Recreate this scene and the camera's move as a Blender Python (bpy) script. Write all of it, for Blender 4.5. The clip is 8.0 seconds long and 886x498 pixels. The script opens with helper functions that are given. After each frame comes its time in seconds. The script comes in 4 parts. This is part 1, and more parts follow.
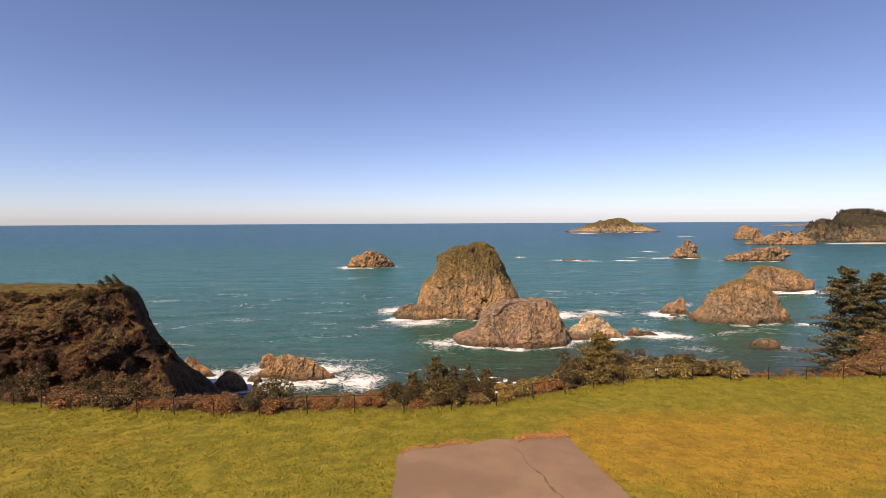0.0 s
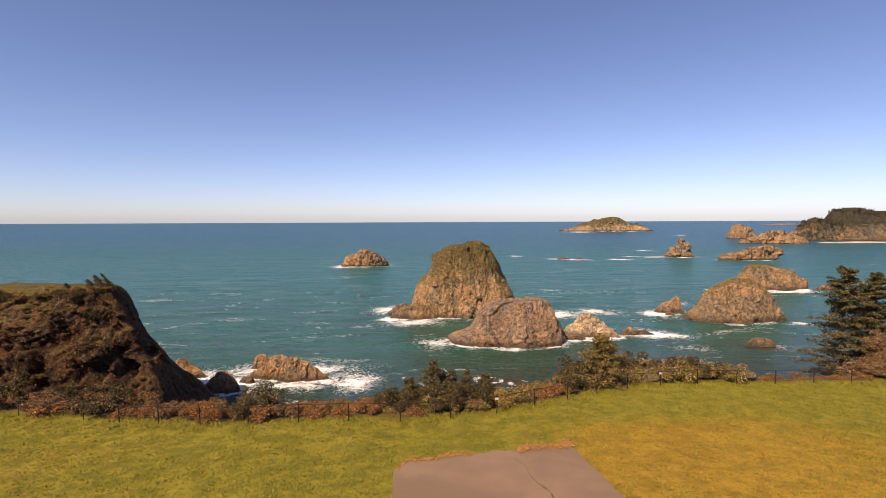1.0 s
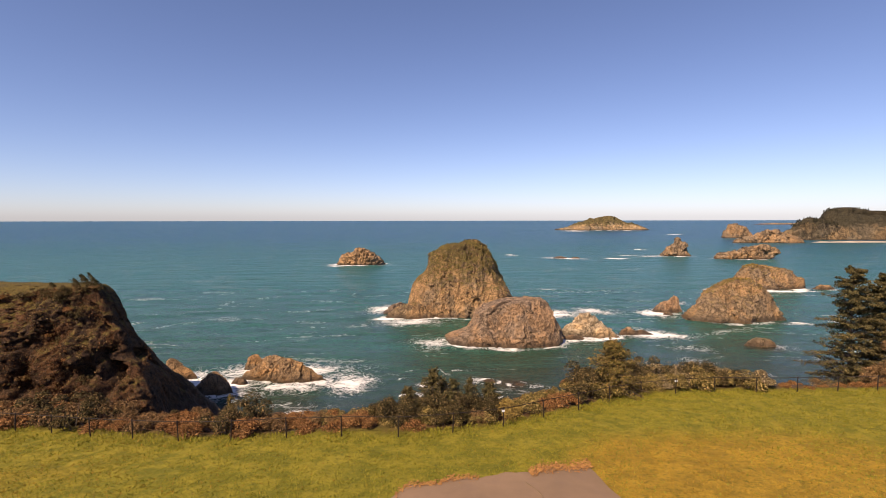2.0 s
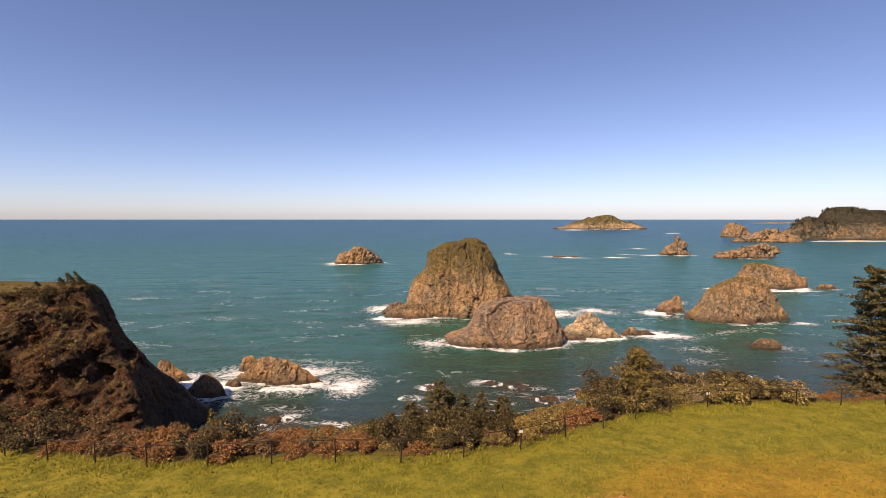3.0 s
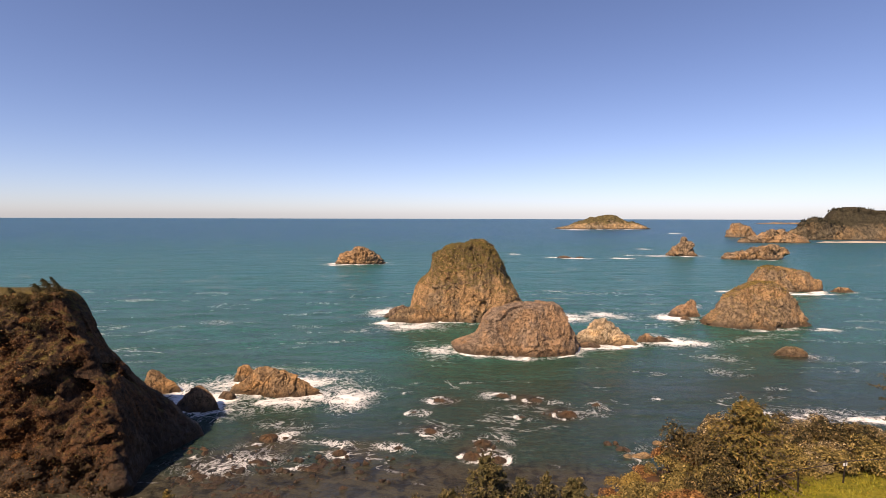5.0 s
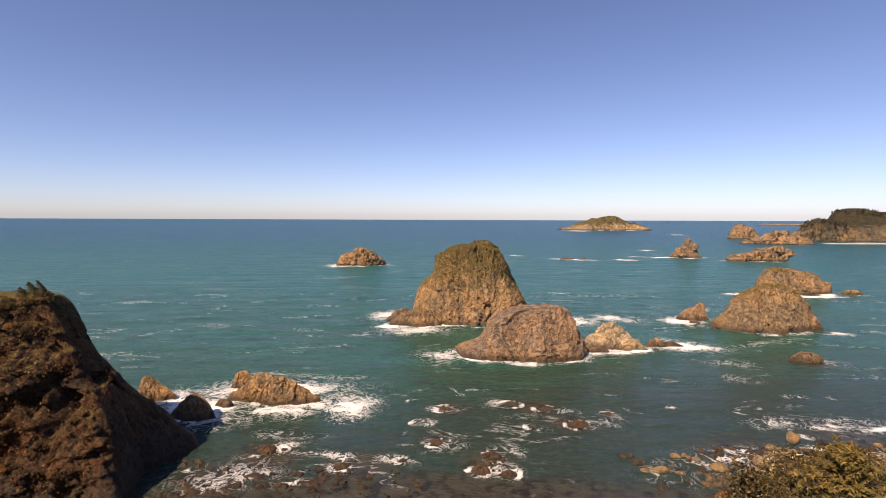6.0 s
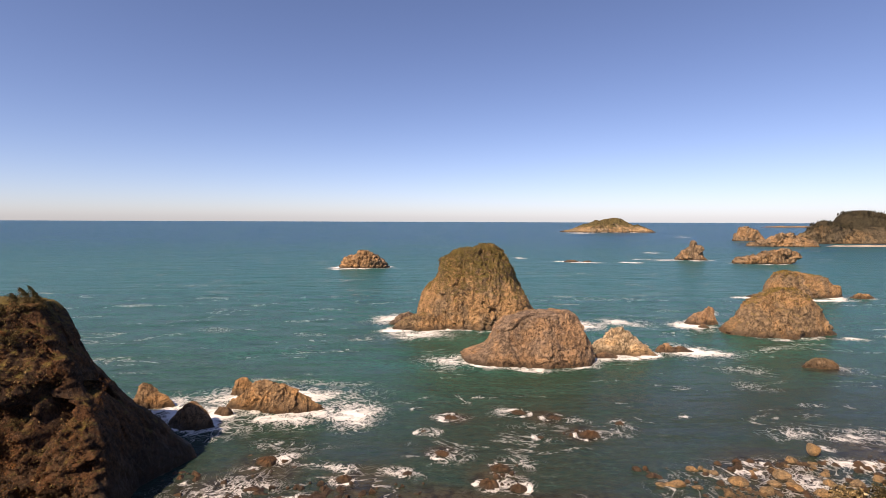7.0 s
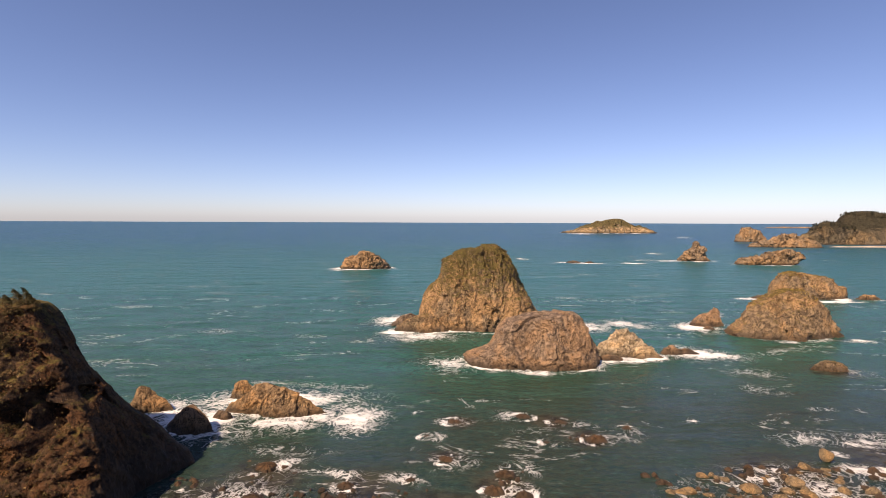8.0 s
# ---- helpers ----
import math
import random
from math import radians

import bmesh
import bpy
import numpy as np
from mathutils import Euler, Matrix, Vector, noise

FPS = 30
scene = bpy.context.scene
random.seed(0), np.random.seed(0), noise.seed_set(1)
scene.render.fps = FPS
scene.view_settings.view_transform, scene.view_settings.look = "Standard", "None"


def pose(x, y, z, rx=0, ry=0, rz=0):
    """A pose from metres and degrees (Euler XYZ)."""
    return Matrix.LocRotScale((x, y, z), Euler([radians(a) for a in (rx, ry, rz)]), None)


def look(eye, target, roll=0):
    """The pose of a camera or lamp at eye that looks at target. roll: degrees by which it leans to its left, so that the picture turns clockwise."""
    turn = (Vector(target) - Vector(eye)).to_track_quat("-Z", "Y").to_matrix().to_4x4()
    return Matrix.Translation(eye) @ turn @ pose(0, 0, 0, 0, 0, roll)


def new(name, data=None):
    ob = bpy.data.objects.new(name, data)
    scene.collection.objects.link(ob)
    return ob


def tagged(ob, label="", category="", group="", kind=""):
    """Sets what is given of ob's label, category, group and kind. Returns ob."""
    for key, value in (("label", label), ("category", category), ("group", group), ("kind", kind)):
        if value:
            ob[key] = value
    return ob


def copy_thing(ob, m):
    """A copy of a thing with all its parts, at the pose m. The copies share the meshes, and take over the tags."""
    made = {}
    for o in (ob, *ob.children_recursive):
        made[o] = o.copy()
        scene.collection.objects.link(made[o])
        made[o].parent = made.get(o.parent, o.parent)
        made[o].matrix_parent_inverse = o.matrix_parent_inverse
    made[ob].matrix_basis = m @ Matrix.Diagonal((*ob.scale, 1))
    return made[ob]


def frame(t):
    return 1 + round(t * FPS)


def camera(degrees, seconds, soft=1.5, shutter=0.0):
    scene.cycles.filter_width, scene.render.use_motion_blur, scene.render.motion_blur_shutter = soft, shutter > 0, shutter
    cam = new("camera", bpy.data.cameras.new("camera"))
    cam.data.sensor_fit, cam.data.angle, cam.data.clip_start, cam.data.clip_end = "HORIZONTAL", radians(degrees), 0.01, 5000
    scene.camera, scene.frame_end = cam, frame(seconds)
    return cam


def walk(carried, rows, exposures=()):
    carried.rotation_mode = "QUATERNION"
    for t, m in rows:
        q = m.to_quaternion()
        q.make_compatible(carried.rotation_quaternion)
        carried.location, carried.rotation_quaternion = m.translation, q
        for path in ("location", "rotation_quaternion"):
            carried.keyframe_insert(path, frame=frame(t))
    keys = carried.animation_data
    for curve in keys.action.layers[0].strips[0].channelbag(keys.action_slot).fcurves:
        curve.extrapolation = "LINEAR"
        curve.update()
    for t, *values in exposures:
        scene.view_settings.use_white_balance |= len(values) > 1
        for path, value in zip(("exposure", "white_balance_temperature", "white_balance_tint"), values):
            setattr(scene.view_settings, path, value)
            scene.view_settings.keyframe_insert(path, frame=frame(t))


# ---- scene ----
cam = camera(82.5, 8.0, soft=0.65)
PATH = [
    (0, (0.828, -2.843, 46.428), (0.774, -0.847, 46.308), -0.3),
    (0.5, (0.687, -2.251, 46.441), (0.644, -0.255, 46.319), -0.3),
    (1, (0.541, -1.291, 46.426), (0.509, 0.705, 46.301), -0.25),
    (1.5, (0.296, -0.012, 46.404), (0.274, 1.984, 46.276), -0.15),
    (3, (-0.516, 5.416, 45.911), (-0.523, 7.412, 45.776), 0.0),
    (3.5, (-1.16, 7.718, 45.907), (-1.164, 9.713, 45.77), 0.1),
    (4, (-1.589, 9.882, 46.094), (-1.593, 11.878, 45.958), 0.1),
    (4.5, (-2.056, 12.184, 46.267), (-2.064, 14.179, 46.129), 0.1),
    (6, (-3.886, 19.424, 46.183), (-3.899, 21.42, 46.049), 0.2),
    (6.5, (-4.308, 21.434, 46.309), (-4.326, 23.429, 46.18), 0.2),
    (7, (-4.632, 22.97, 46.344), (-4.655, 24.966, 46.218), 0.2),
    (7.5, (-4.827, 24.265, 46.328), (-4.854, 26.261, 46.203), 0.2),
    (8, (-5.182, 25.183, 46.198), (-5.209, 27.179, 46.075), 0.2),
]
walk(cam, [(t, look(eye, goal, roll)) for t, eye, goal, roll in PATH], exposures=[(0, 0.63, 6900, 30), (8, 0.63, 6900, 30)])

# ---- sky and sun: sun high behind the viewer, to the left ----
SUN_EL, SUN_DIR = radians(47), Vector((-0.62, -0.785, 0)).normalized()
world = bpy.data.worlds.new("sky")
scene.world = world
world.use_nodes = True
wn = world.node_tree
sky = wn.nodes.new("ShaderNodeTexSky")
sky.sky_type, sky.sun_disc = "NISHITA", False
sky.sun_elevation = SUN_EL
sky.sun_rotation = math.atan2(SUN_DIR.x, SUN_DIR.y)
sky.altitude, sky.air_density, sky.dust_density, sky.ozone_density = 50, 0.72, 0.4, 4.2
wn.links.new(sky.outputs[0], wn.nodes["Background"].inputs[0])
wn.nodes["Background"].inputs[1].default_value = 0.09
sun = new("sun", bpy.data.lights.new("sun", "SUN"))
sun.data.energy, sun.data.angle, sun.data.color = 4.6, radians(0.55), (1.0, 0.85, 0.58)
to_sun = Vector((SUN_DIR.x * math.cos(SUN_EL), SUN_DIR.y * math.cos(SUN_EL), math.sin(SUN_EL)))
sun.matrix_world = look(to_sun * 300, (0, 0, 0))

# ---- numeric noise ----
def _hash(i, j, k, seed):
    h = (i * 374761393 + j * 668265263 + k * 2147483647 + seed * 974711) & 0xFFFFFFFF
    h = ((h ^ (h >> 13)) * 1274126177) & 0xFFFFFFFF
    return ((h ^ (h >> 16)) & 0xFFFF) / 65535.0


def vnoise(p, seed=0):
    """Smooth value noise, 0 to 1, at the points p (n, 3)."""
    i = np.floor(p).astype(np.int64)
    f = p - i
    u = f * f * f * (f * (f * 6 - 15) + 10)
    out = 0
    for a in (0, 1):
        for b in (0, 1):
            for c in (0, 1):
                w = (u[:, 0] if a else 1 - u[:, 0]) * (u[:, 1] if b else 1 - u[:, 1]) * (u[:, 2] if c else 1 - u[:, 2])
                out = out + w * _hash(i[:, 0] + a, i[:, 1] + b, i[:, 2] + c, seed)
    return out


def fbm(p, octaves=4, seed=0, ridged=False, gain=0.5):
    total, amp, norm = 0, 1.0, 0
    q = np.asarray(p, float)
    for o in range(octaves):
        n = vnoise(q, seed + 17 * o)
        total = total + amp * (1 - np.abs(2 * n - 1) if ridged else n)
        norm, amp, q = norm + amp, amp * gain, q * 2.03 + 5.3
    return total / norm


def blocks(p, seed=0, tilt=0.9):
    """Flat tilted facets over the cells of a jittered lattice: the faces along which rock breaks. About -0.5 to 0.5."""
    i0 = np.floor(p).astype(np.int64)
    best, value = np.full(len(p), 1e9), np.zeros(len(p))
    for a in (-1, 0, 1):
        for b in (-1, 0, 1):
            for c in (-1, 0, 1):
                i, j, k = i0[:, 0] + a, i0[:, 1] + b, i0[:, 2] + c
                off = p - np.stack([i + _hash(i, j, k, seed), j + _hash(i, j, k, seed + 1), k + _hash(i, j, k, seed + 2)], -1)
                d = (off ** 2).sum(1)
                lean = sum(off[:, n] * (_hash(i, j, k, seed + 4 + n) - 0.5) for n in range(3))
                near = d < best
                best = np.where(near, d, best)
                value = np.where(near, 0.7 * (_hash(i, j, k, seed + 3) - 0.5) + tilt * lean, value)
    return value


def smooth(a, b, x):
    t = np.clip((np.asarray(x, float) - a) / (b - a), 0, 1)
    return t * t * (3 - 2 * t)


# ---- materials ----
class Nodes:
    """A short way to write node trees."""

    def __init__(self, name, rough=0.8, spec=0.3):
        self.m = bpy.data.materials.new(name)
        self.m.use_nodes = True
        self.t = self.m.node_tree
        self.b = self.t.nodes["Principled BSDF"]
        self.b.inputs["Roughness"].default_value = rough
        self.b.inputs["Specular IOR Level"].default_value = spec
        self.geo = self.t.nodes.new("ShaderNodeNewGeometry")
        self.pos = self.geo.outputs["Position"]

    def put(self, socket, value):
        if isinstance(value, bpy.types.NodeSocket):
            self.t.links.new(value, socket)
        elif isinstance(value, tuple) and len(value) == 3 and socket.type == "RGBA":
            socket.default_value = (*value, 1)
        else:
            socket.default_value = value

    def stretched(self, sx, sy, sz, source=None):
        n = self.t.nodes.new("ShaderNodeMapping")
        self.put(n.inputs["Vector"], source or self.pos)
        n.inputs["Scale"].default_value = (sx, sy, sz)
        return n.outputs[0]

    def noise(self, scale, detail=4, rough=0.55, at=None, distortion=0.0):
        n = self.t.nodes.new("ShaderNodeTexNoise")
        self.put(n.inputs["Vector"], at or self.pos)
        for key, value in (("Scale", scale), ("Detail", detail), ("Roughness", rough), ("Distortion", distortion)):
            n.inputs[key].default_value = value
        return n.outputs["Fac"]

    def color_noise(self, scale):
        n = self.t.nodes.new("ShaderNodeTexNoise")
        self.put(n.inputs["Vector"], self.pos)
        n.inputs["Scale"].default_value, n.inputs["Detail"].default_value = scale, 3
        return n.outputs["Color"]

    def cells(self, scale, feature="F1", at=None):
        n = self.t.nodes.new("ShaderNodeTexVoronoi")
        n.feature = feature
        self.put(n.inputs["Vector"], at or self.pos)
        n.inputs["Scale"].default_value = scale
        return n.outputs["Distance"]

    def math(self, op, a, b=0.0, c=0.0, clamp=False):
        n = self.t.nodes.new("ShaderNodeMath")
        n.operation, n.use_clamp = op, clamp
        for socket, value in zip(n.inputs, (a, b, c)):
            self.put(socket, value)
        return n.outputs[0]

    def step(self, value, low, high):
        n = self.t.nodes.new("ShaderNodeMapRange")
        n.interpolation_type = "SMOOTHSTEP"
        for key, v in (("Value", value), ("From Min", low), ("From Max", high)):
            self.put(n.inputs[key], v)
        return n.outputs[0]

    def mix(self, fac, a, b, blend="MIX"):
        n = self.t.nodes.new("ShaderNodeMix")
        n.data_type, n.blend_type = "RGBA", blend
        self.put(n.inputs[0], fac)
        self.put(n.inputs[6], a)
        self.put(n.inputs[7], b)
        return n.outputs[2]

    def axis(self, which, source=None):
        n = self.t.nodes.new("ShaderNodeSeparateXYZ")
        self.put(n.inputs[0], source or self.pos)
        return n.outputs[which]

    def attr(self, name):
        n = self.t.nodes.new("ShaderNodeAttribute")
        n.attribute_name = name
        return n.outputs["Fac"]

    def island(self):
        return self.geo.outputs["Random Per Island"]

    def each(self):
        return self.t.nodes.new("ShaderNodeObjectInfo").outputs["Random"]

    def bump(self, height, distance=0.1, strength=1.0, under=None):
        n = self.t.nodes.new("ShaderNodeBump")
        self.put(n.inputs["Height"], height)
        n.inputs["Distance"].default_value, n.inputs["Strength"].default_value = distance, strength
        if under:
            self.put(n.inputs["Normal"], under)
        return n.outputs[0]

    def done(self, color, normal=None, rough=None):
        self.put(self.b.inputs["Base Color"], color)
        if normal:
            self.put(self.b.inputs["Normal"], normal)
        if rough is not None:
            self.put(self.b.inputs["Roughness"], rough)
        return self.m


def rock_material(name, light, dark, grain=1.0, green=0.0, green_from=10.0, wet=1.6, moss=(0.115, 0.105, 0.022)):
    """Weathered sea rock: streaked colour, cracks with their shade put into the colour, a wet foot, and turf on the
    flatter parts above green_from metres.
    """
    k = Nodes(name, 0.85, 0.25)
    big = k.noise(0.09 * grain, 5, 0.6)
    mid = k.noise(0.5 * grain, 6, 0.68)
    fine = k.noise(2.2 * grain, 6, 0.75)
    streak = k.noise(0.8 * grain, 5, 0.7, k.stretched(1, 1, 0.28), 0.6)
    crag = k.noise(0.28 * grain, 7, 0.72, None, 1.6)
    rift = k.math("ABSOLUTE", k.math("SUBTRACT", crag, 0.5))
    color = k.mix(k.step(mid, 0.34, 0.66), dark, light)
    color = k.mix(k.math("MULTIPLY", k.step(big, 0.45, 0.58), 0.8), color, tuple(c * f for c, f in zip(light, (1.18, 1.0, 0.78))))
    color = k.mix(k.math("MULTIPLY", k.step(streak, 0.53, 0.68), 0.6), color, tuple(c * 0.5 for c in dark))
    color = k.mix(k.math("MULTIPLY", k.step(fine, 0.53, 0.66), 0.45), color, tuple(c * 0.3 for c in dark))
    bent = k.t.nodes.new("ShaderNodeVectorMath")
    bent.operation = "MULTIPLY_ADD"
    k.put(bent.inputs[0], k.color_noise(0.35 * grain))
    bent.inputs[1].default_value = (3.0 / grain,) * 3
    k.put(bent.inputs[2], k.stretched(1, 1, 0.6))
    split = k.cells(0.24 * grain, "DISTANCE_TO_EDGE", bent.outputs[0])
    # Shade inside splits and rifts is painted dark, over the grooves bumped below.
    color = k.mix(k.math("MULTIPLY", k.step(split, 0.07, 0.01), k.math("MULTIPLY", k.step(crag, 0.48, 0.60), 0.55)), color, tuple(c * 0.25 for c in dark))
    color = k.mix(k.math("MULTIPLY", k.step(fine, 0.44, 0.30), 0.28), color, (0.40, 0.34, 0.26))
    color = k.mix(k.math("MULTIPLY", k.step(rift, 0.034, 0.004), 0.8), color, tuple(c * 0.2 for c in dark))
    z = k.axis(2)
    if green:
        up = k.axis(2, k.geo.outputs["Normal"])
        turf = k.math("ADD", k.math("MULTIPLY", up, 0.45), k.math("MULTIPLY", mid, 0.9))
        turf = k.math("ADD", turf, k.math("MULTIPLY", k.step(z, green_from - 20, green_from + 6), 0.40 * green))
        turf = k.step(turf, 0.74, 1.0)
        color = k.mix(k.math("MULTIPLY", turf, 0.88), color, k.mix(k.step(fine, 0.36, 0.62), moss, tuple(c * 0.3 for c in moss)))
    foot = k.step(k.math("ADD", z, k.math("MULTIPLY", mid, -1.5 * wet)), wet, -0.4 - 0.2 * wet)
    color = k.mix(k.math("MULTIPLY", foot, 0.72), color, (0.035, 0.026, 0.017))
    rough = k.math("MULTIPLY_ADD", foot, -0.4, 0.88)
    n = k.bump(crag, 1.0 / grain, 0.5)
    n = k.bump(mid, 0.5 / grain, 0.7, n)
    n = k.bump(fine, 0.28 / grain, 1.0, n)
    n = k.bump(k.step(rift, 0.0, 0.03), 0.25 / grain, 0.6, n)
    n = k.bump(k.step(split, 0.0, 0.10), 0.3 / grain, 0.4, n)
    return k.done(color, n, rough)


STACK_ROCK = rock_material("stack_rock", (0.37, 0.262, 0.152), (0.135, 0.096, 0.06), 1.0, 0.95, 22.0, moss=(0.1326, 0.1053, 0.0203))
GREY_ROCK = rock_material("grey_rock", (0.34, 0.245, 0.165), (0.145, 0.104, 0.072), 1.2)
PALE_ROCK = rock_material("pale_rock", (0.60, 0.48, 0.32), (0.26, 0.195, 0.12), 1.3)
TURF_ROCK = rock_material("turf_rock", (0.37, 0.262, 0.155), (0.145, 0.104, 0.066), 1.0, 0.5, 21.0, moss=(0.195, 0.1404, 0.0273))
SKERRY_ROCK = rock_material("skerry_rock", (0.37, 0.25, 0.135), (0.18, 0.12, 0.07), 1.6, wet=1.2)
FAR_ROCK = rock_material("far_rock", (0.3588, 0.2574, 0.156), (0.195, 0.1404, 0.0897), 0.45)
ISLAND_ROCK = rock_material("island_rock", (0.39, 0.3042, 0.195), (0.2028, 0.156, 0.0975), 0.25, 1.0, 27.0, 3.0, moss=(0.1248, 0.1053, 0.0351))
# Wet band raised to 4.5: it also paints in the lower face's shade.
CLIFF_ROCK = rock_material("cliff_rock", (0.105, 0.056, 0.026), (0.034, 0.020, 0.012), 1.4, 0.6, 35.0, 4.5, moss=(0.1716, 0.1326, 0.0281))
REEF_ROCK = rock_material("reef_rock", (0.1248, 0.078, 0.0429), (0.0468, 0.0328, 0.0218), 3.0, wet=0.5)
SHINGLE = rock_material("shingle", (0.2808, 0.195, 0.1014), (0.0936, 0.0663, 0.039), 4.0, wet=0.45)
BOULDER_ROCK = rock_material("boulder_rock", (0.34, 0.25, 0.14), (0.16, 0.115, 0.068), 3.0, wet=0.3)


def sea_material():
    k = Nodes("sea_water", 0.2, 0.5)
    k.b.inputs["IOR"].default_value = 1.33
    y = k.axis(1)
    shoal = k.attr("shoal")
    big = k.noise(0.012, 4, 0.6, k.stretched(1, 2.2, 1))
    mott = k.noise(0.11, 5, 0.62, k.stretched(0.8, 1.3, 1))
    # Colour by distance: depth tone plus the far sea's bluer reflection, put into the base.
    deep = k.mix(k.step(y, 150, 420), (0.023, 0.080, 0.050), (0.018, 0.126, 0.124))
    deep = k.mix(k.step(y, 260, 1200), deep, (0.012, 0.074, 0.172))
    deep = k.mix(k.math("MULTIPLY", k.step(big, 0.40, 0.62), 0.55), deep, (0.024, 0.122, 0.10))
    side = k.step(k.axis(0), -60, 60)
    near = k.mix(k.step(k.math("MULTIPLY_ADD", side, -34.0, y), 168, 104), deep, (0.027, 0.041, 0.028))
    near = k.mix(k.math("MULTIPLY", k.step(mott, 0.45, 0.68), 0.55), near, (0.018, 0.046, 0.036))
    # Light and dark sides of small waves, put into the colour as noise.
    comb = k.noise(0.7, 6, 0.7, k.stretched(0.8, 1.2, 1), 0.4)
    near = k.mix(k.math("MULTIPLY", k.step(comb, 0.50, 0.60), 0.8), near, (0.012, 0.034, 0.029))
    near = k.mix(k.math("MULTIPLY", k.step(comb, 0.47, 0.36), 0.35), near, (0.045, 0.112, 0.096))
    weed = k.noise(0.35, 5, 0.65)
    bed = k.mix(k.step(weed, 0.45, 0.62), (0.056, 0.048, 0.0304), (0.0176, 0.0136, 0.0096))
    color = k.mix(k.math("MULTIPLY", k.step(k.math("ADD", shoal, k.math("MULTIPLY_ADD", weed, 0.8, -0.4)), 0.2, 0.8), 0.85), near, bed)
    # foam: torn lace where the mask is high
    lace = k.noise(0.26, 9, 0.74, None, 0.8)
    web = k.cells(0.55, "DISTANCE_TO_EDGE", k.stretched(0.8, 1.3, 1))
    torn = k.math("ADD", k.math("MULTIPLY", lace, 0.85), k.math("MULTIPLY", web, 0.35))
    torn = k.step(torn, 0.24, 0.66)
    mask = k.attr("foam")
    solid = k.step(k.math("SUBTRACT", mask, k.math("MULTIPLY_ADD", torn, 1.05, 0.16)), 0.0, 0.20)
    vein = k.math("ABSOLUTE", k.math("SUBTRACT", k.noise(0.28, 7, 0.68, None, 1.0), 0.5))
    lines = k.step(k.math("SUBTRACT", k.math("MULTIPLY", mask, 0.11), vein), 0.0, 0.045)
    hair = k.math("ABSOLUTE", k.math("SUBTRACT", k.noise(0.8, 6, 0.7, None, 0.6), 0.5))
    hairs = k.step(k.math("SUBTRACT", k.math("MULTIPLY_ADD", mask, 0.13, -0.03), hair), 0.0, 0.05)
    lines = k.math("MAXIMUM", lines, hairs)
    foam = k.math("MAXIMUM", solid, k.math("MULTIPLY", lines, 0.85))
    cap = k.noise(0.06, 10, 0.74, k.stretched(0.7, 1.5, 1), 0.6)
    foam = k.math("MAXIMUM", foam, k.math("MULTIPLY", k.step(cap, 0.61, 0.71), 0.4))
    wind = k.math("ABSOLUTE", k.math("SUBTRACT", k.noise(0.035, 6, 0.62, k.stretched(0.8, 1.5, 1), 1.1), 0.5))
    gust = k.step(k.noise(0.045, 3, 0.6, k.stretched(0.6, 1.4, 1)), 0.53, 0.66)
    frayed = k.step(k.noise(0.9, 5, 0.75, k.stretched(0.6, 1.4, 1)), 0.42, 0.62)
    wisp = k.math("MULTIPLY", k.math("MULTIPLY", k.step(wind, 0.020, 0.002), gust), frayed)
    foam = k.math("MAXIMUM", foam, k.math("MULTIPLY", wisp, 0.6))
    foam = k.math("MULTIPLY", foam, 0.95)
    color = k.mix(foam, color, (0.86, 0.86, 0.83))
    swell = k.noise(0.05, 3, 0.5, k.stretched(0.5, 1.6, 1))
    chop = k.noise(0.45, 6, 0.66, k.stretched(0.8, 1.25, 1))
    ripple = k.noise(2.2, 3, 0.6, k.stretched(0.7, 1.3, 1))
    n = k.bump(swell, 3.4, 0.8)
    n = k.bump(chop, 0.7, 0.9, n)
    n = k.bump(ripple, 0.16, 0.8, n)
    n = k.bump(foam, 0.3, 0.6, n)
    # Sky reflection on the far sea is turned down in the material by distance.
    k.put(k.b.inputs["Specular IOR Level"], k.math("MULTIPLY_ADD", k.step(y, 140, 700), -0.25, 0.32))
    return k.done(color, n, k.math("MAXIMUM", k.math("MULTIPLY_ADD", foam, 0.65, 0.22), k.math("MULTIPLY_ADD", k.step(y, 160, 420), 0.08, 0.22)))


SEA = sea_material()


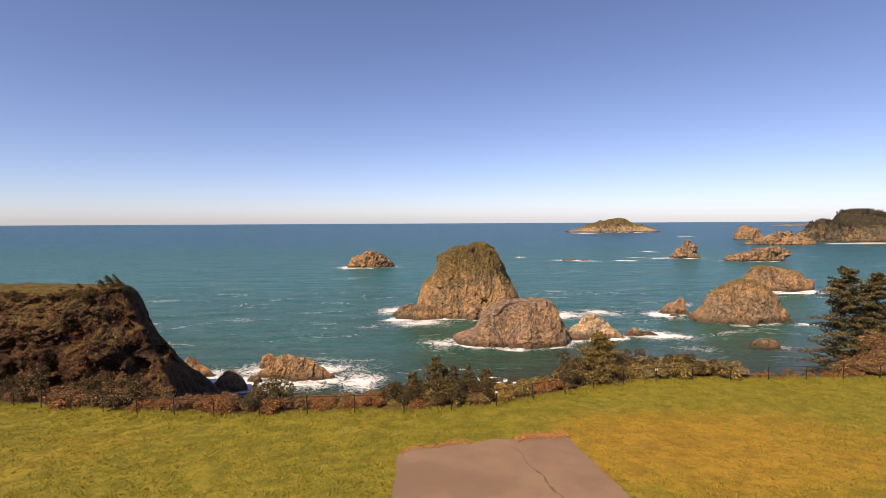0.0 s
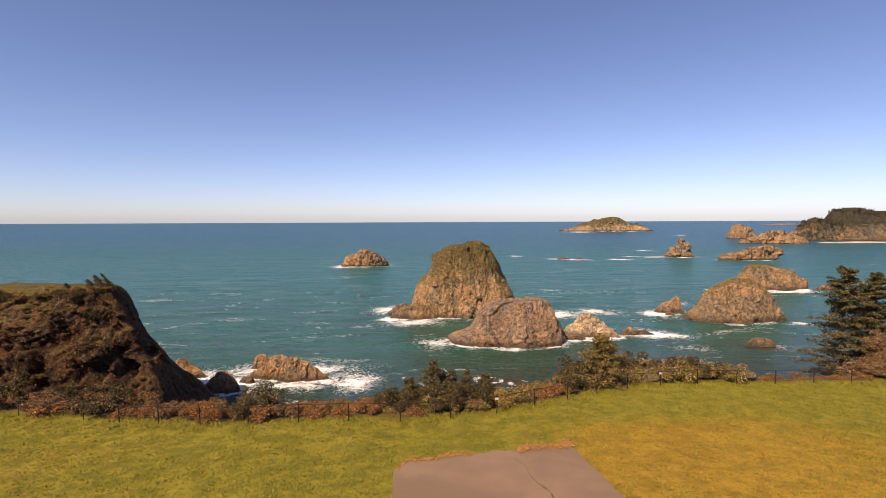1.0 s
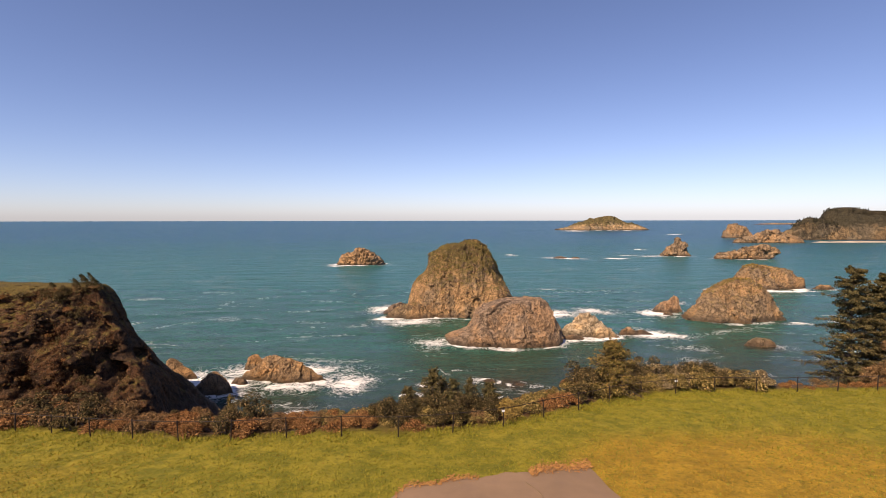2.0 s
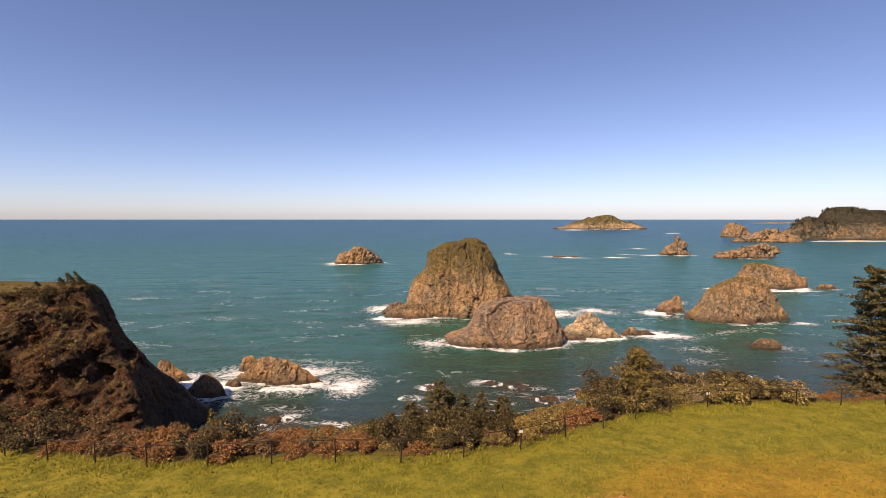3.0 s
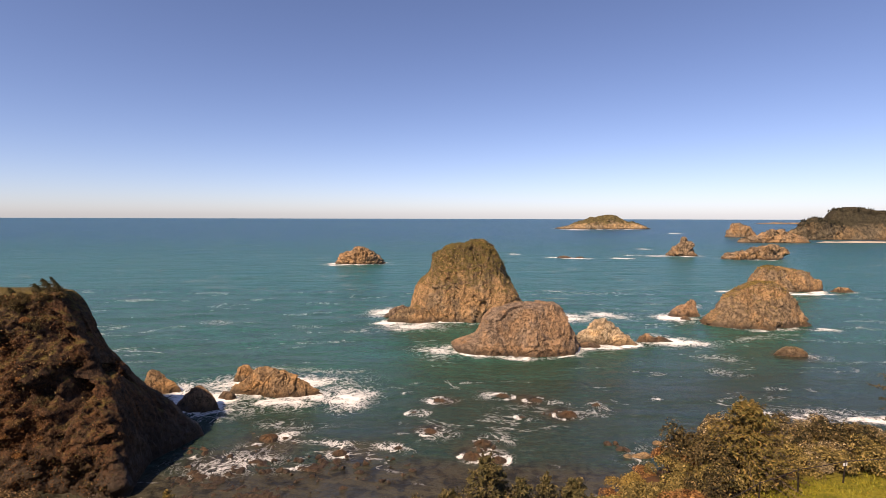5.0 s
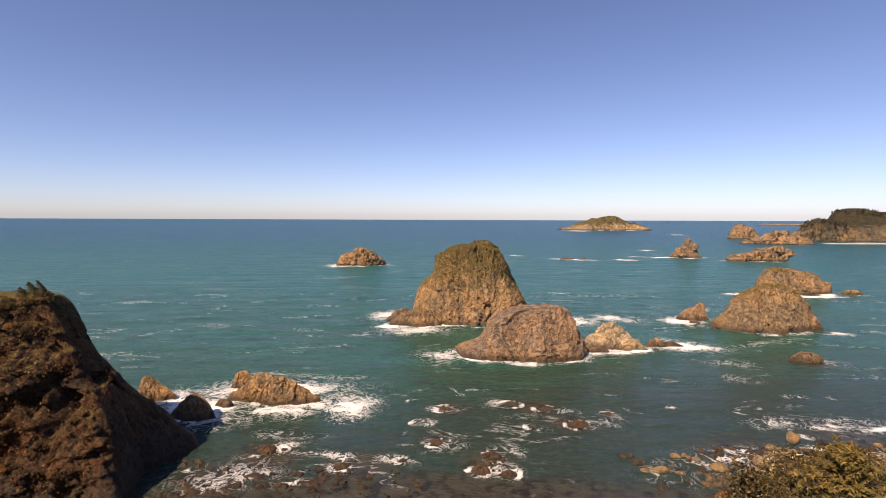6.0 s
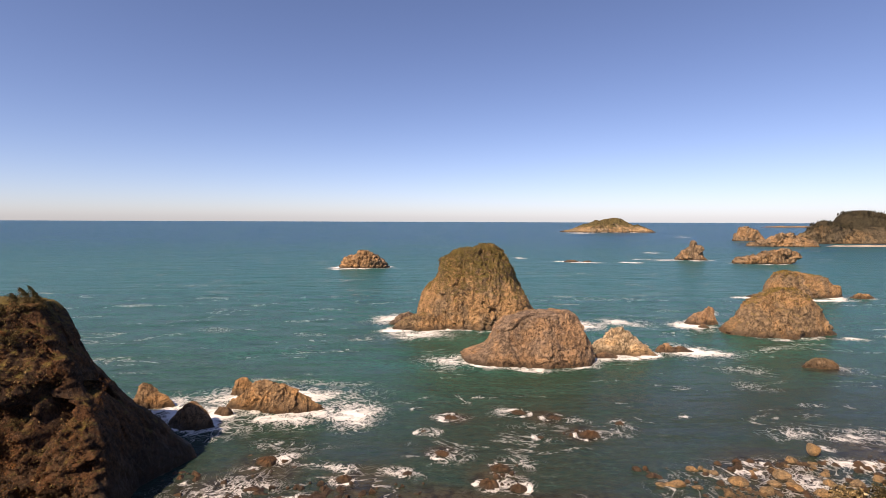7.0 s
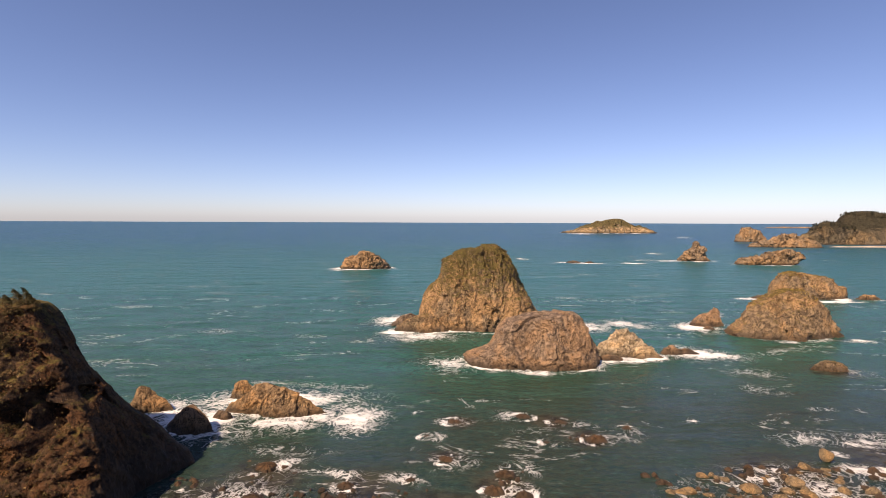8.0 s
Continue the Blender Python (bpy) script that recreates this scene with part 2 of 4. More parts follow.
def lawn_material():
    """Mown seaside grass: lush near the fence, dry and orange in trampled patches, rough scrub soil beyond the fence."""
    k = Nodes("lawn_turf", 0.95, 0.15)
    patch, mid, fine = k.noise(0.10, 4, 0.6), k.noise(0.9, 5, 0.65), k.noise(4.5, 5, 0.75)
    green = k.mix(k.step(mid, 0.36, 0.64), (0.125, 0.122, 0.012), (0.235, 0.198, 0.021))
    dry = k.mix(k.step(mid, 0.36, 0.64), (0.225, 0.142, 0.016), (0.34, 0.21, 0.022))
    color = k.mix(k.step(k.math("ADD", k.attr("dry"), k.math("MULTIPLY_ADD", patch, 0.9, -0.45)), 0.25, 0.75), green, dry)
    color = k.mix(k.math("MULTIPLY", k.step(fine, 0.52, 0.68), 0.6), color, (0.085, 0.080, 0.009))
    color = k.mix(k.math("MULTIPLY", k.step(fine, 0.40, 0.28), 0.25), color, (0.26, 0.21, 0.035))
    tuft = k.noise(2.3, 6, 0.8, None, 0.5)
    color = k.mix(k.math("MULTIPLY", k.step(tuft, 0.52, 0.66), 0.7), color, (0.075, 0.075, 0.009))
    color = k.mix(k.math("MULTIPLY", k.step(tuft, 0.44, 0.30), 0.55), color, (0.33, 0.27, 0.035))
    soil = k.mix(k.step(mid, 0.4, 0.6), (0.0936, 0.0484, 0.0234), (0.039, 0.0273, 0.0156))
    color = k.mix(k.attr("scrub"), color, soil)
    n = k.bump(mid, 0.10, 0.7)
    n = k.bump(fine, 0.09, 1.0, n)
    return k.done(color, n)


LAWN = lawn_material()


def leaf_material(name, a, b, c, rough=0.6):
    k = Nodes(name, rough, 0.12)
    r = k.island()
    color = k.mix(k.step(r, 0.30, 0.60), a, b)
    color = k.mix(k.step(r, 0.74, 0.98), color, c)
    tone = k.noise(0.8, 3)
    color = k.mix(k.math("MULTIPLY", k.step(tone, 0.42, 0.65), 0.5), color, tuple(0.4 * (x + y) for x, y in zip(a, c)))
    return k.done(color)


# Bush leaf tones carry painted light: first deepened for shaded gaps, last for sunlit leaves.
LEAF_RUST = leaf_material("rust_leaves", (0.080, 0.032, 0.012), (0.25, 0.122, 0.042), (0.43, 0.24, 0.09), 0.75)
LEAF_OLIVE = leaf_material("olive_leaves", (0.050, 0.044, 0.012), (0.20, 0.145, 0.040), (0.40, 0.29, 0.11), 0.75)
LEAF_DARK = leaf_material("dark_leaves", (0.0187, 0.0172, 0.0078), (0.0663, 0.0523, 0.0187), (0.2379, 0.1615, 0.0663), 0.75)
LEAF_SILVER = leaf_material("silver_leaves", (0.045, 0.034, 0.015), (0.20, 0.145, 0.062), (0.56, 0.44, 0.26), 0.75)
LEAF_BROWN = leaf_material("brown_leaves", (0.085, 0.05, 0.022), (0.19, 0.115, 0.05), (0.31, 0.195, 0.085), 0.75)
LEAF_YELLOW = leaf_material("golden_leaves", (0.12, 0.08, 0.02), (0.28, 0.19, 0.05), (0.40, 0.28, 0.08), 0.75)
LEAF_CLIFF = leaf_material("cliff_scrub_leaves", (0.045, 0.022, 0.010), (0.115, 0.056, 0.023), (0.20, 0.10, 0.042), 0.8)
NEEDLE = leaf_material("needles", (0.046, 0.042, 0.016), (0.092, 0.078, 0.028), (0.175, 0.132, 0.052))
NEEDLE_WARM = leaf_material("warm_needles", (0.085, 0.070, 0.018), (0.15, 0.112, 0.03), (0.26, 0.165, 0.05))
GRASS = leaf_material("grass_blades", (0.14, 0.14, 0.012), (0.20, 0.178, 0.018), (0.28, 0.235, 0.028))
GRASS_DRY = leaf_material("dry_grass_blades", (0.22, 0.132, 0.016), (0.28, 0.165, 0.02), (0.33, 0.21, 0.032))


def bark_material():
    k = Nodes("bark", 0.9, 0.2)
    f = k.noise(6, 4, 0.6, k.stretched(1, 1, 0.25))
    return k.done(k.mix(k.step(f, 0.35, 0.65), (0.055, 0.04, 0.028), (0.14, 0.11, 0.085)), k.bump(f, 0.03, 0.8))


BARK = bark_material()


def asphalt_material():
    k = Nodes("worn_asphalt", 0.9, 0.25)
    big, mid, grit = k.noise(0.22, 4, 0.6), k.noise(1.3, 5, 0.6), k.noise(40, 2, 0.6)
    c = k.mix(k.step(big, 0.35, 0.65), (0.175, 0.117, 0.072), (0.23, 0.152, 0.092))
    c = k.mix(k.math("MULTIPLY", k.step(mid, 0.5, 0.72), 0.4), c, (0.1716, 0.117, 0.0819))
    c = k.mix(k.math("MULTIPLY", k.step(grit, 0.6, 0.75), 0.35), c, (0.3744, 0.2808, 0.2028))
    return k.done(c, k.bump(grit, 0.006, 0.8))


ASPHALT = asphalt_material()


def plain_material(name, a, b, scale, rough=0.7, metal=0.0, bump=0.004):
    k = Nodes(name, rough, 0.35)
    f = k.noise(scale, 4, 0.6)
    k.b.inputs["Metallic"].default_value = metal
    return k.done(k.mix(k.step(f, 0.35, 0.65), a, b), k.bump(f, bump, 0.6))


FENCE_STEEL = plain_material("fence_steel", (0.0172, 0.014, 0.0117), (0.039, 0.0281, 0.0203), 9, 0.55, 0.3)
RAIL_STEEL = plain_material("rail_steel", (0.016, 0.012, 0.010), (0.034, 0.026, 0.02), 5, 0.85, 0.0)
WHITE_SIGN = plain_material("white_enamel", (0.5772, 0.585, 0.5928), (0.5148, 0.5304, 0.546), 12, 0.4)
NEEDLE_LITTER = plain_material("needle_litter", (0.35, 0.185, 0.055), (0.23, 0.105, 0.036), 5, 0.95, 0, 0.02)
CRACK_SOIL = plain_material("crack_soil", (0.0936, 0.0741, 0.0351), (0.156, 0.1092, 0.0624), 4, 0.95, 0, 0.02)
FAR_WOOD = plain_material("far_wood", (0.0218, 0.0234, 0.014), (0.0452, 0.0406, 0.0218), 0.12, 0.95, 0, 1.0)
HEAD_ROCK = rock_material("headland_scrub", (0.20, 0.155, 0.095), (0.105, 0.085, 0.053), 0.22, 1.2, 33.0, 2.0, moss=(0.060, 0.054, 0.030))
SAND = plain_material("pale_sand", (0.429, 0.3588, 0.2808), (0.351, 0.2886, 0.2262), 0.05, 0.95)


# ---- mesh tools ----
def mesh_from(name, verts, faces, material, smooth_shade=False):
    me = bpy.data.meshes.new(name)
    me.from_pydata([tuple(v) for v in verts] if not isinstance(verts, np.ndarray) else verts.tolist(), [], faces if isinstance(faces, list) else faces.tolist())
    me.materials.append(material)
    if smooth_shade:
        me.polygons.foreach_set("use_smooth", np.ones(len(me.polygons), bool))
    me.update()
    return me


def child(name, me, parent, label=""):
    ob = new(name, me)
    ob.parent = parent
    if label:
        ob["label"] = label
    return ob


def part(name, bm, material, parent, label=""):
    me = bpy.data.meshes.new(name)
    bm.to_mesh(me)
    bm.free()
    me.materials.append(material)
    return child(name, me, parent, label)


def grid_faces(rows, cols, wrap=False):
    r = np.arange(rows - 1)[:, None]
    c = np.arange(cols if wrap else cols - 1)[None, :]
    d = (c + 1) % cols
    return np.stack([r * cols + c, r * cols + d, (r + 1) * cols + d, (r + 1) * cols + c], -1).reshape(-1, 4)


def tube(bm, a, b, ra, rb, sides=6):
    """A tapered round bar from a to b added to bm."""
    a, b = Vector(a), Vector(b)
    d = (b - a).normalized()
    u = d.orthogonal().normalized()
    w = d.cross(u)
    rings = []
    for p, r in ((a, ra), (b, rb)):
        rings.append([bm.verts.new(p + (u * math.cos(2 * math.pi * i / sides) + w * math.sin(2 * math.pi * i / sides)) * r) for i in range(sides)])
    for i in range(sides):
        j = (i + 1) % sides
        bm.faces.new((rings[0][i], rings[0][j], rings[1][j], rings[1][i]))
    bm.faces.new(rings[1])
    bm.faces.new(rings[0][::-1])


def leaf_quads(c, nrm, length, width, rng):
    """Rhombic leaves at the centres c, facing nrm: vertices and faces."""
    n = len(c)
    t = np.cross(nrm, rng.normal(size=(n, 3)))
    t /= np.linalg.norm(t, axis=1)[:, None] + 1e-9
    b = np.cross(nrm, t)
    L, W = length[:, None] / 2, width[:, None] / 2
    fold = nrm * (width * 0.25)[:, None]
    v = np.stack([c - t * L, c + b * W + fold, c + t * L, c - b * W + fold], 1).reshape(-1, 3)
    return v, np.arange(4 * n).reshape(n, 4)


# ---- rocks ----
WATERLINES = []  # centre x, y, half width, half depth of each rock at the water


def rock(name, sections, yc, depth, material, label, category="rock", seed=1, nu=120, nv=70, rough=0.10, foam=1.0, reach=3.0, lean=0.0, parent=None, group="", cuts=7, facet=1.0, bite=0.70):
    """A rock lofted through sections (height, left x, right x), standing in the sea, broken up by ridges and cracks.
    depth: half its depth over half its width; lean: how far its crest lies back."""
    s = np.array(sorted(sections), float)
    zt = s[-1, 0]
    z = np.r_[np.linspace(min(s[0, 0], 0) - 3.0, zt, nv - 8), zt + (1 - np.linspace(1, 0, 9)[1:] ** 2) * 0.04 * zt]
    left, right = np.interp(z, s[:, 0], s[:, 1]), np.interp(z, s[:, 0], s[:, 2])
    cx, hw = (left + right) / 2, (right - left) / 2
    hw[-8:] = hw[-9] * np.sqrt(np.linspace(1, 0.0, 9)[1:]) + 0.001
    base = np.interp(0, s[:, 0], (s[:, 2] - s[:, 1]) / 2)
    hd = depth * (0.45 * base * np.sqrt(np.clip(hw / base, 0, 1.3)) + 0.55 * hw)
    hd[-8:] = hd[-9] * np.sqrt(np.linspace(1, 0.0, 9)[1:]) + 0.001
    th = np.linspace(0, 2 * math.pi, nu, endpoint=False)
    p = 2.5
    ex = np.sign(np.cos(th)) * np.abs(np.cos(th)) ** (2 / p)
    ey = np.sign(np.sin(th)) * np.abs(np.sin(th)) ** (2 / p)
    X = cx[:, None] + hw[:, None] * ex
    Y = yc + lean * np.clip(z / max(zt, 1), 0, 1)[:, None] + hd[:, None] * ey
    Z = np.repeat(z[:, None], nu, 1)
    P = np.stack([X, Y, Z], -1).reshape(-1, 3)
    size = base
    chop = random.Random(seed * 13 + 5)
    mid_x = np.interp(0.4 * zt, z, cx)
    scale = np.array([base, max(depth * base, 0.5), max(zt, 0.5)])
    centre = np.array([mid_x, yc, 0.0])
    unit = (P - centre) / scale
    for _ in range(cuts):
        n = Vector((chop.uniform(-0.75, 0.75), -1 if chop.random() < 0.75 else 1, chop.uniform(-0.1, 0.75))).normalized()
        along = unit @ np.array(n)
        near = np.max(along)
        unit = unit - np.clip(along - near * chop.uniform(bite, bite + 0.20), 0, None)[:, None] * 0.9 * np.array(n)
    P = np.where(P[:, 2:] > -1, unit * scale + centre, P)
    q = P / size
    big = fbm(q * (2.2, 2.2, 1.1) + seed * 7.1, 4, seed) - 0.5
    ridge = fbm(q * (4.5, 4.5, 1.7) + seed * 3.3, 5, seed + 5, True, 0.55) - 0.6
    bed = fbm(q * (3, 3, 9) + seed, 4, seed + 9) - 0.5
    out = np.stack([np.tile(np.cos(th), len(z)), np.tile(np.sin(th), len(z)), np.zeros(len(P))], -1)
    fade = np.repeat(np.clip(hw / (0.25 * base), 0.15, 1), nu)
    warp = (fbm(q * 6 + seed, 3, seed + 21) - 0.5)[:, None] * 0.5
    chunk = blocks(q * (3.2, 3.2, 1.6) + warp, seed + 31)
    chip = blocks(q * (8, 8, 3.4) + warp, seed + 37, 1.2)
    flake = blocks(q * (20, 20, 9.0) + warp * 2, seed + 53, 1.3)
    grit = fbm(q * 22 + seed, 3, seed + 43) - 0.5
    gully = fbm(q * (7, 7, 1.3) + seed * 2.7, 4, seed + 41, True, 0.6) - 0.62
    P = P + out * ((big * 1.5 + ridge * 0.65 + bed * 0.45 + chunk * 1.0 * facet + chip * 0.34 * facet + flake * 0.26 * facet + grit * 0.3 + gully * 0.6 - 0.12) * rough * size * fade)[:, None]
    P[:, 2] += ((fbm(q * 5 + 11.0 + seed, 5, seed + 3) - 0.5) * 1.5 + chunk * 0.5) * rough * size * np.clip(P[:, 2] / (0.3 * zt + 0.1), 0, 1)
    me = mesh_from(name, P, grid_faces(len(z), nu, True), material, yc > 400)
    ob = new(name, me)
    if parent is not None:
        ob.parent = parent
    else:
        tagged(ob, label, category, group)
    WATERLINES.append((np.interp(0, z, cx), yc, np.interp(0, z, hw), np.interp(0, z, hd), foam, reach))
    return ob


rock("rocky_islet", [(-2.1, -18.6, 35.0), (1.9, -18.6, 33.6), (5.4, -18.2, 32.0), (8.6, -17.8, 30.4), (12.6, -17.4, 28.7), (16.6, -14.6, 26.4), (21.9, -10.2, 24.0), (28.5, -6.6, 20.6), (31.7, -2.0, 18.6), (33.1, 5.0, 16.5)],
     243, 0.68, STACK_ROCK, "tall brown sea stack with a turf cap standing in surf", "sea stack", 3, 300, 190, 0.075, 1.2, 3.4, cuts=6, bite=0.78)
rock("reef_rock", [(-1.0, -28.5, -4.0), (1.6, -26.5, -7.0), (3.4, -24.0, -9.0), (5.2, -19.5, -11.0), (6.4, -16.5, -13.0)],
     231, 0.5, STACK_ROCK, "low brown ledge at the foot of the sea stack", "rock", 6, 160, 60, 0.10, 1.0, 3.0)
rock("sea_rock", [(-1.4, 0.8, 42.5), (1.5, -0.3, 42.8), (4.2, 7.4, 42.4), (7.3, 9.5, 40.7), (11.0, 10.9, 38.6), (13.4, 13.5, 37.1), (14.9, 17.9, 35.7), (15.3, 23.0, 34.0)],
     187, 0.68, GREY_ROCK, "broad grey-brown rounded rock with a flat crest in the surf", "rock", 8, 260, 120, 0.056, 0.85, 1.8, cuts=10)
rock("sea_rock", [(-0.6, 41.0, 66.9), (1.6, 45.2, 64.1), (3.7, 47.2, 61.3), (5.9, 49.3, 58.3), (8.0, 50.9, 56.6), (9.9, 52.6, 54.6)],
     194, 0.7, PALE_ROCK, "pale pointed rock with steep jagged sides", "rock", 12, 200, 100, 0.12, 1.05, 1.8, cuts=14, facet=1.6, bite=0.58)
rock("sea_rock", [(-0.6, 106.8, 152.7), (1.9, 110.4, 149.2), (4.3, 113.0, 147.1), (8.0, 115.1, 146.4), (11.8, 116.9, 143.0), (15.5, 123.6, 140.4), (17.2, 128.4, 136.7)],
     228, 0.6, TURF_ROCK, "large domed brown rock with a dark cleft and thin turf", "rock", 21, 240, 120, 0.075, 0.95, 2.2)
rock("sea_rock", [(0, 99.7, 113.0), (2.1, 100.9, 112.6), (4.3, 103.5, 112.0), (5.6, 107.0, 112.0), (7.5, 109.0, 110.9)],
     243, 0.7, GREY_ROCK, "small jagged dark rock washed by white surf", "rock", 25, 120, 60, 0.12, 1.0, 5.0)
rock("sea_rock", [(-1.0, 186.9, 230.7), (3.3, 186.7, 226.6), (6.9, 186.9, 225.0), (10.5, 188.5, 219.5), (13.3, 189.8, 208.7), (15.1, 192.6, 199.7)],
     325, 0.6, TURF_ROCK, "long stepped rock with a mossy yellow-green crown", "rock", 31, 200, 90, 0.085, 0.9, 4.0)
rock("sea_rock", [(0.3, -103.9, -58.9), (4.6, -100.6, -62.0), (8.9, -95.0, -66.8), (13.2, -85.5, -73.8), (16.4, -80.7, -77.5)],
     485, 0.6, FAR_ROCK, "distant jagged brown rock in open water", "rock", 36, 180, 80, 0.22, 0.8, 6.0)
rock("sea_rock", [(0.7, 247.6, 279.9), (7.2, 253.8, 276.4), (13.7, 260.1, 274.3), (20.1, 263.1, 268.2)],
     585, 0.7, FAR_ROCK, "distant steep spire of brown rock", "rock", 41, 150, 70, 0.17, 0.9, 7.0)
rock("sea_rock", [(0.4, 290.6, 344.8), (6.4, 299.4, 353.5), (10.1, 320.3, 350.3), (13.7, 326.1, 335.2)],
     545, 0.5, FAR_ROCK, "distant low flat-topped reef of brown rock", "rock", 44, 200, 60, 0.20, 0.8, 6.0)
rock("island", [(-1.4, 355.2, 648.3), (5, 365, 640), (14.3, 400.0, 621.1), (23.5, 446.8, 589.7), (34.5, 474.0, 571.1), (43.6, 501.3, 547.1)],
     1650, 0.5, ISLAND_ROCK, "distant low grassy island with pale rocky shores", "island", 51, 300, 70, 0.075, 0.7, 16.0)
rock("skerry", [(-0.6, -58.6, -33.6), (0.8, -57.6, -34.0), (2.0, -56.2, -34.9), (3.4, -54.2, -36.6), (4.8, -52.6, -39.6), (5.9, -51.2, -42.8), (6.5, -50.2, -45.4)],
     141, 0.50, SKERRY_ROCK, "tan low rock ringed by white churning surf", "rock", 62, 220, 100, 0.07, 0.75, 5.0, 2.0, cuts=22, facet=1.7, bite=0.60)
rock("skerry", [(0, -61.4, -54.3), (2.5, -60.6, -55.3), (4.4, -59.6, -57.1)],
     151, 0.7, SKERRY_ROCK, "small brown rock behind the tan surf-washed one", "rock", 64, 110, 50, 0.10, 0.95, 5.0, cuts=18, facet=1.5, bite=0.60)
rock("skerry", [(-1.3, -80.6, -70.8), (0.6, -80.8, -71.2), (2.2, -80.4, -72.6), (4.0, -79.8, -75.0), (5.8, -79.2, -77.0)],
     142, 0.8, SKERRY_ROCK, "blunt brown rock in foam at the cliff's foot", "rock", 68, 150, 70, 0.09, 0.95, 5.0, cuts=20, facet=1.6, bite=0.60)
rock("skerry", [(-1.1, -65.6, -55.6), (0.6, -66.2, -55.8), (2.5, -66.0, -56.6), (4.2, -64.9, -57.8), (5.2, -63.4, -60.1)],
     131, 0.8, GREY_ROCK, "dark rounded rock half in the cliff's shadow", "rock", 71, 150, 70, 0.08, 0.95, 4.5, cuts=20, facet=1.5, bite=0.62)
rock("skerry", [(-1.0, -60.2, -54.8), (0.9, -59.2, -55.4), (1.7, -58.4, -56.2)],
     138, 0.8, GREY_ROCK, "little dark rock awash in foam", "rock", 73, 70, 36, 0.12, 1.1, 5.0, cuts=14, facet=1.4, bite=0.62)
rock("reef_rock", [(0.0, 105.6, 116.8), (2.0, 107.5, 115.2), (2.7, 109.4, 113.2)],
     179, 0.4, TURF_ROCK, "low wet brown reef rock just above water", "rock", 75, 80, 30, 0.12, 0.35, 2.0)
rock("reef_rock", [(0.0, 230.5, 243.5), (2.6, 234.2, 239.4)],
     318, 0.5, FAR_ROCK, "tiny low reef rock beyond the mossy one", "rock", 77, 60, 24, 0.12, 0.6, 4.0)
for bx, by, bw, bh, sd in ((71, 197, 4.0, 2.6, 81), (76, 199, 5.5, 1.0, 82), (113, 226, 3.0, 3.8, 83), (117, 223, 2.6, 3.6, 84), (-19, 233, 7, 1.7, 85), (-23, 241, 7.5, 4.6, 86), (103, 235, 3.0, 1.5, 87), (176, 320, 6, 1.6, 88), (47, 189, 6.0, 1.3, 89), (124, 553, 9, 1.8, 90), (140, 550, 6, 1.4, 91)):
    rock("reef_rock", [(-0.5, bx - bw, bx + bw), (bh * 0.6, bx - bw * 0.6, bx + bw * 0.55), (bh, bx - bw * 0.2, bx + bw * 0.25)],
         by, 0.6, GREY_ROCK, "small dark reef rock at the foot of a larger one", "rock", sd, 60, 30, 0.15, 0.75, 3.0, group="reef rocks")

# reef heads just awash in the bay
heads = [(-5.8, 119, 2.2, .5), (-12, 111.5, 1.3, .3), (12, 140.3, 2.2, .5), (20, 137.4, 2.4, .4), (25.6, 128.4, 2.6, .7), (-4, 137, 2.4, .35), (5, 113.2, 2.0, .9), (2.6, 108, 2.0, .8), (7.5, 107.0, 1.7, .5), (-38.9, 115, 2.3, 1.0), (-23, 109.5, 1.6, .5), (34, 134.5, 1.4, .4), (15, 127, 1.4, .2), (-10, 129, 1.4, .3)]
for n, (bx, by, bw, bh) in enumerate(heads):
    rock("reef_rock", [(-0.5, bx - bw, bx + bw), (bh * 0.5, bx - bw * 0.75, bx + bw * 0.7), (bh, bx - bw * 0.3, bx + bw * 0.35)],
         by, 0.8, REEF_ROCK, "weedy brown reef head just awash in the bay", "reef", 100 + n, 44, 18, 0.2, 0.30, 1.3, group="reef heads in the bay")

# ---- sea: one sheet to the horizon, with low waves ----
def spaced(parts):
    out = [parts[0][0]]
    for a, b, step in parts:
        out += list(np.linspace(a, b, max(1, int(round((b - a) / step))) + 1)[1:])
    return np.array(out)


sx = spaced([(-6500, -1500, 500), (-1500, -300, 60), (-300, -110, 6), (-110, -60, 0.9), (-60, 75, 0.6), (75, 160, 0.9), (160, 380, 3), (380, 760, 10), (760, 6500, 400)])
sy = spaced([(-400, 60, 60), (60, 96, 3), (96, 145, 0.6), (145, 260, 1.1), (260, 270, 1.0), (270, 350, 1.5), (350, 640, 3.5), (640, 1800, 18), (1800, 4920, 160)])
SX, SY = np.meshgrid(sx, sy)
S = np.stack([SX, SY, 0 * SX], -1).reshape(-1, 3)
fine_zone = smooth(700, 260, S[:, 1]) * smooth(330, 170, np.abs(S[:, 0] - 25))
wave = (fbm(S * (0.035, 0.085, 0), 3, 40) - 0.5) * 0.75 + (fbm(S * (0.16, 0.33, 0), 3, 44) - 0.5) * 0.32
S[:, 2] = wave * fine_zone
foam = np.zeros(len(S))
far_scale = 1 + 1.2 * smooth(160, 420, S[:, 1])
BX = S[:, 0] + far_scale * (9.0 * (fbm(S * (0.07, 0.07, 0) + 1.7, 4, 81) - 0.5) + 3.0 * (fbm(S * (0.4, 0.4, 0) + 4.1, 3, 83) - 0.5))
BY = S[:, 1] + far_scale * (8.0 * (fbm(S * (0.07, 0.07, 0) + 8.3, 4, 85) - 0.5) + 2.6 * (fbm(S * (0.4, 0.4, 0) + 6.7, 3, 87) - 0.5))
ragged = 0.05 + 3.0 * np.clip(fbm(S * (0.10, 0.10, 0) + 3.0, 4, 49) - 0.33, 0, 1)
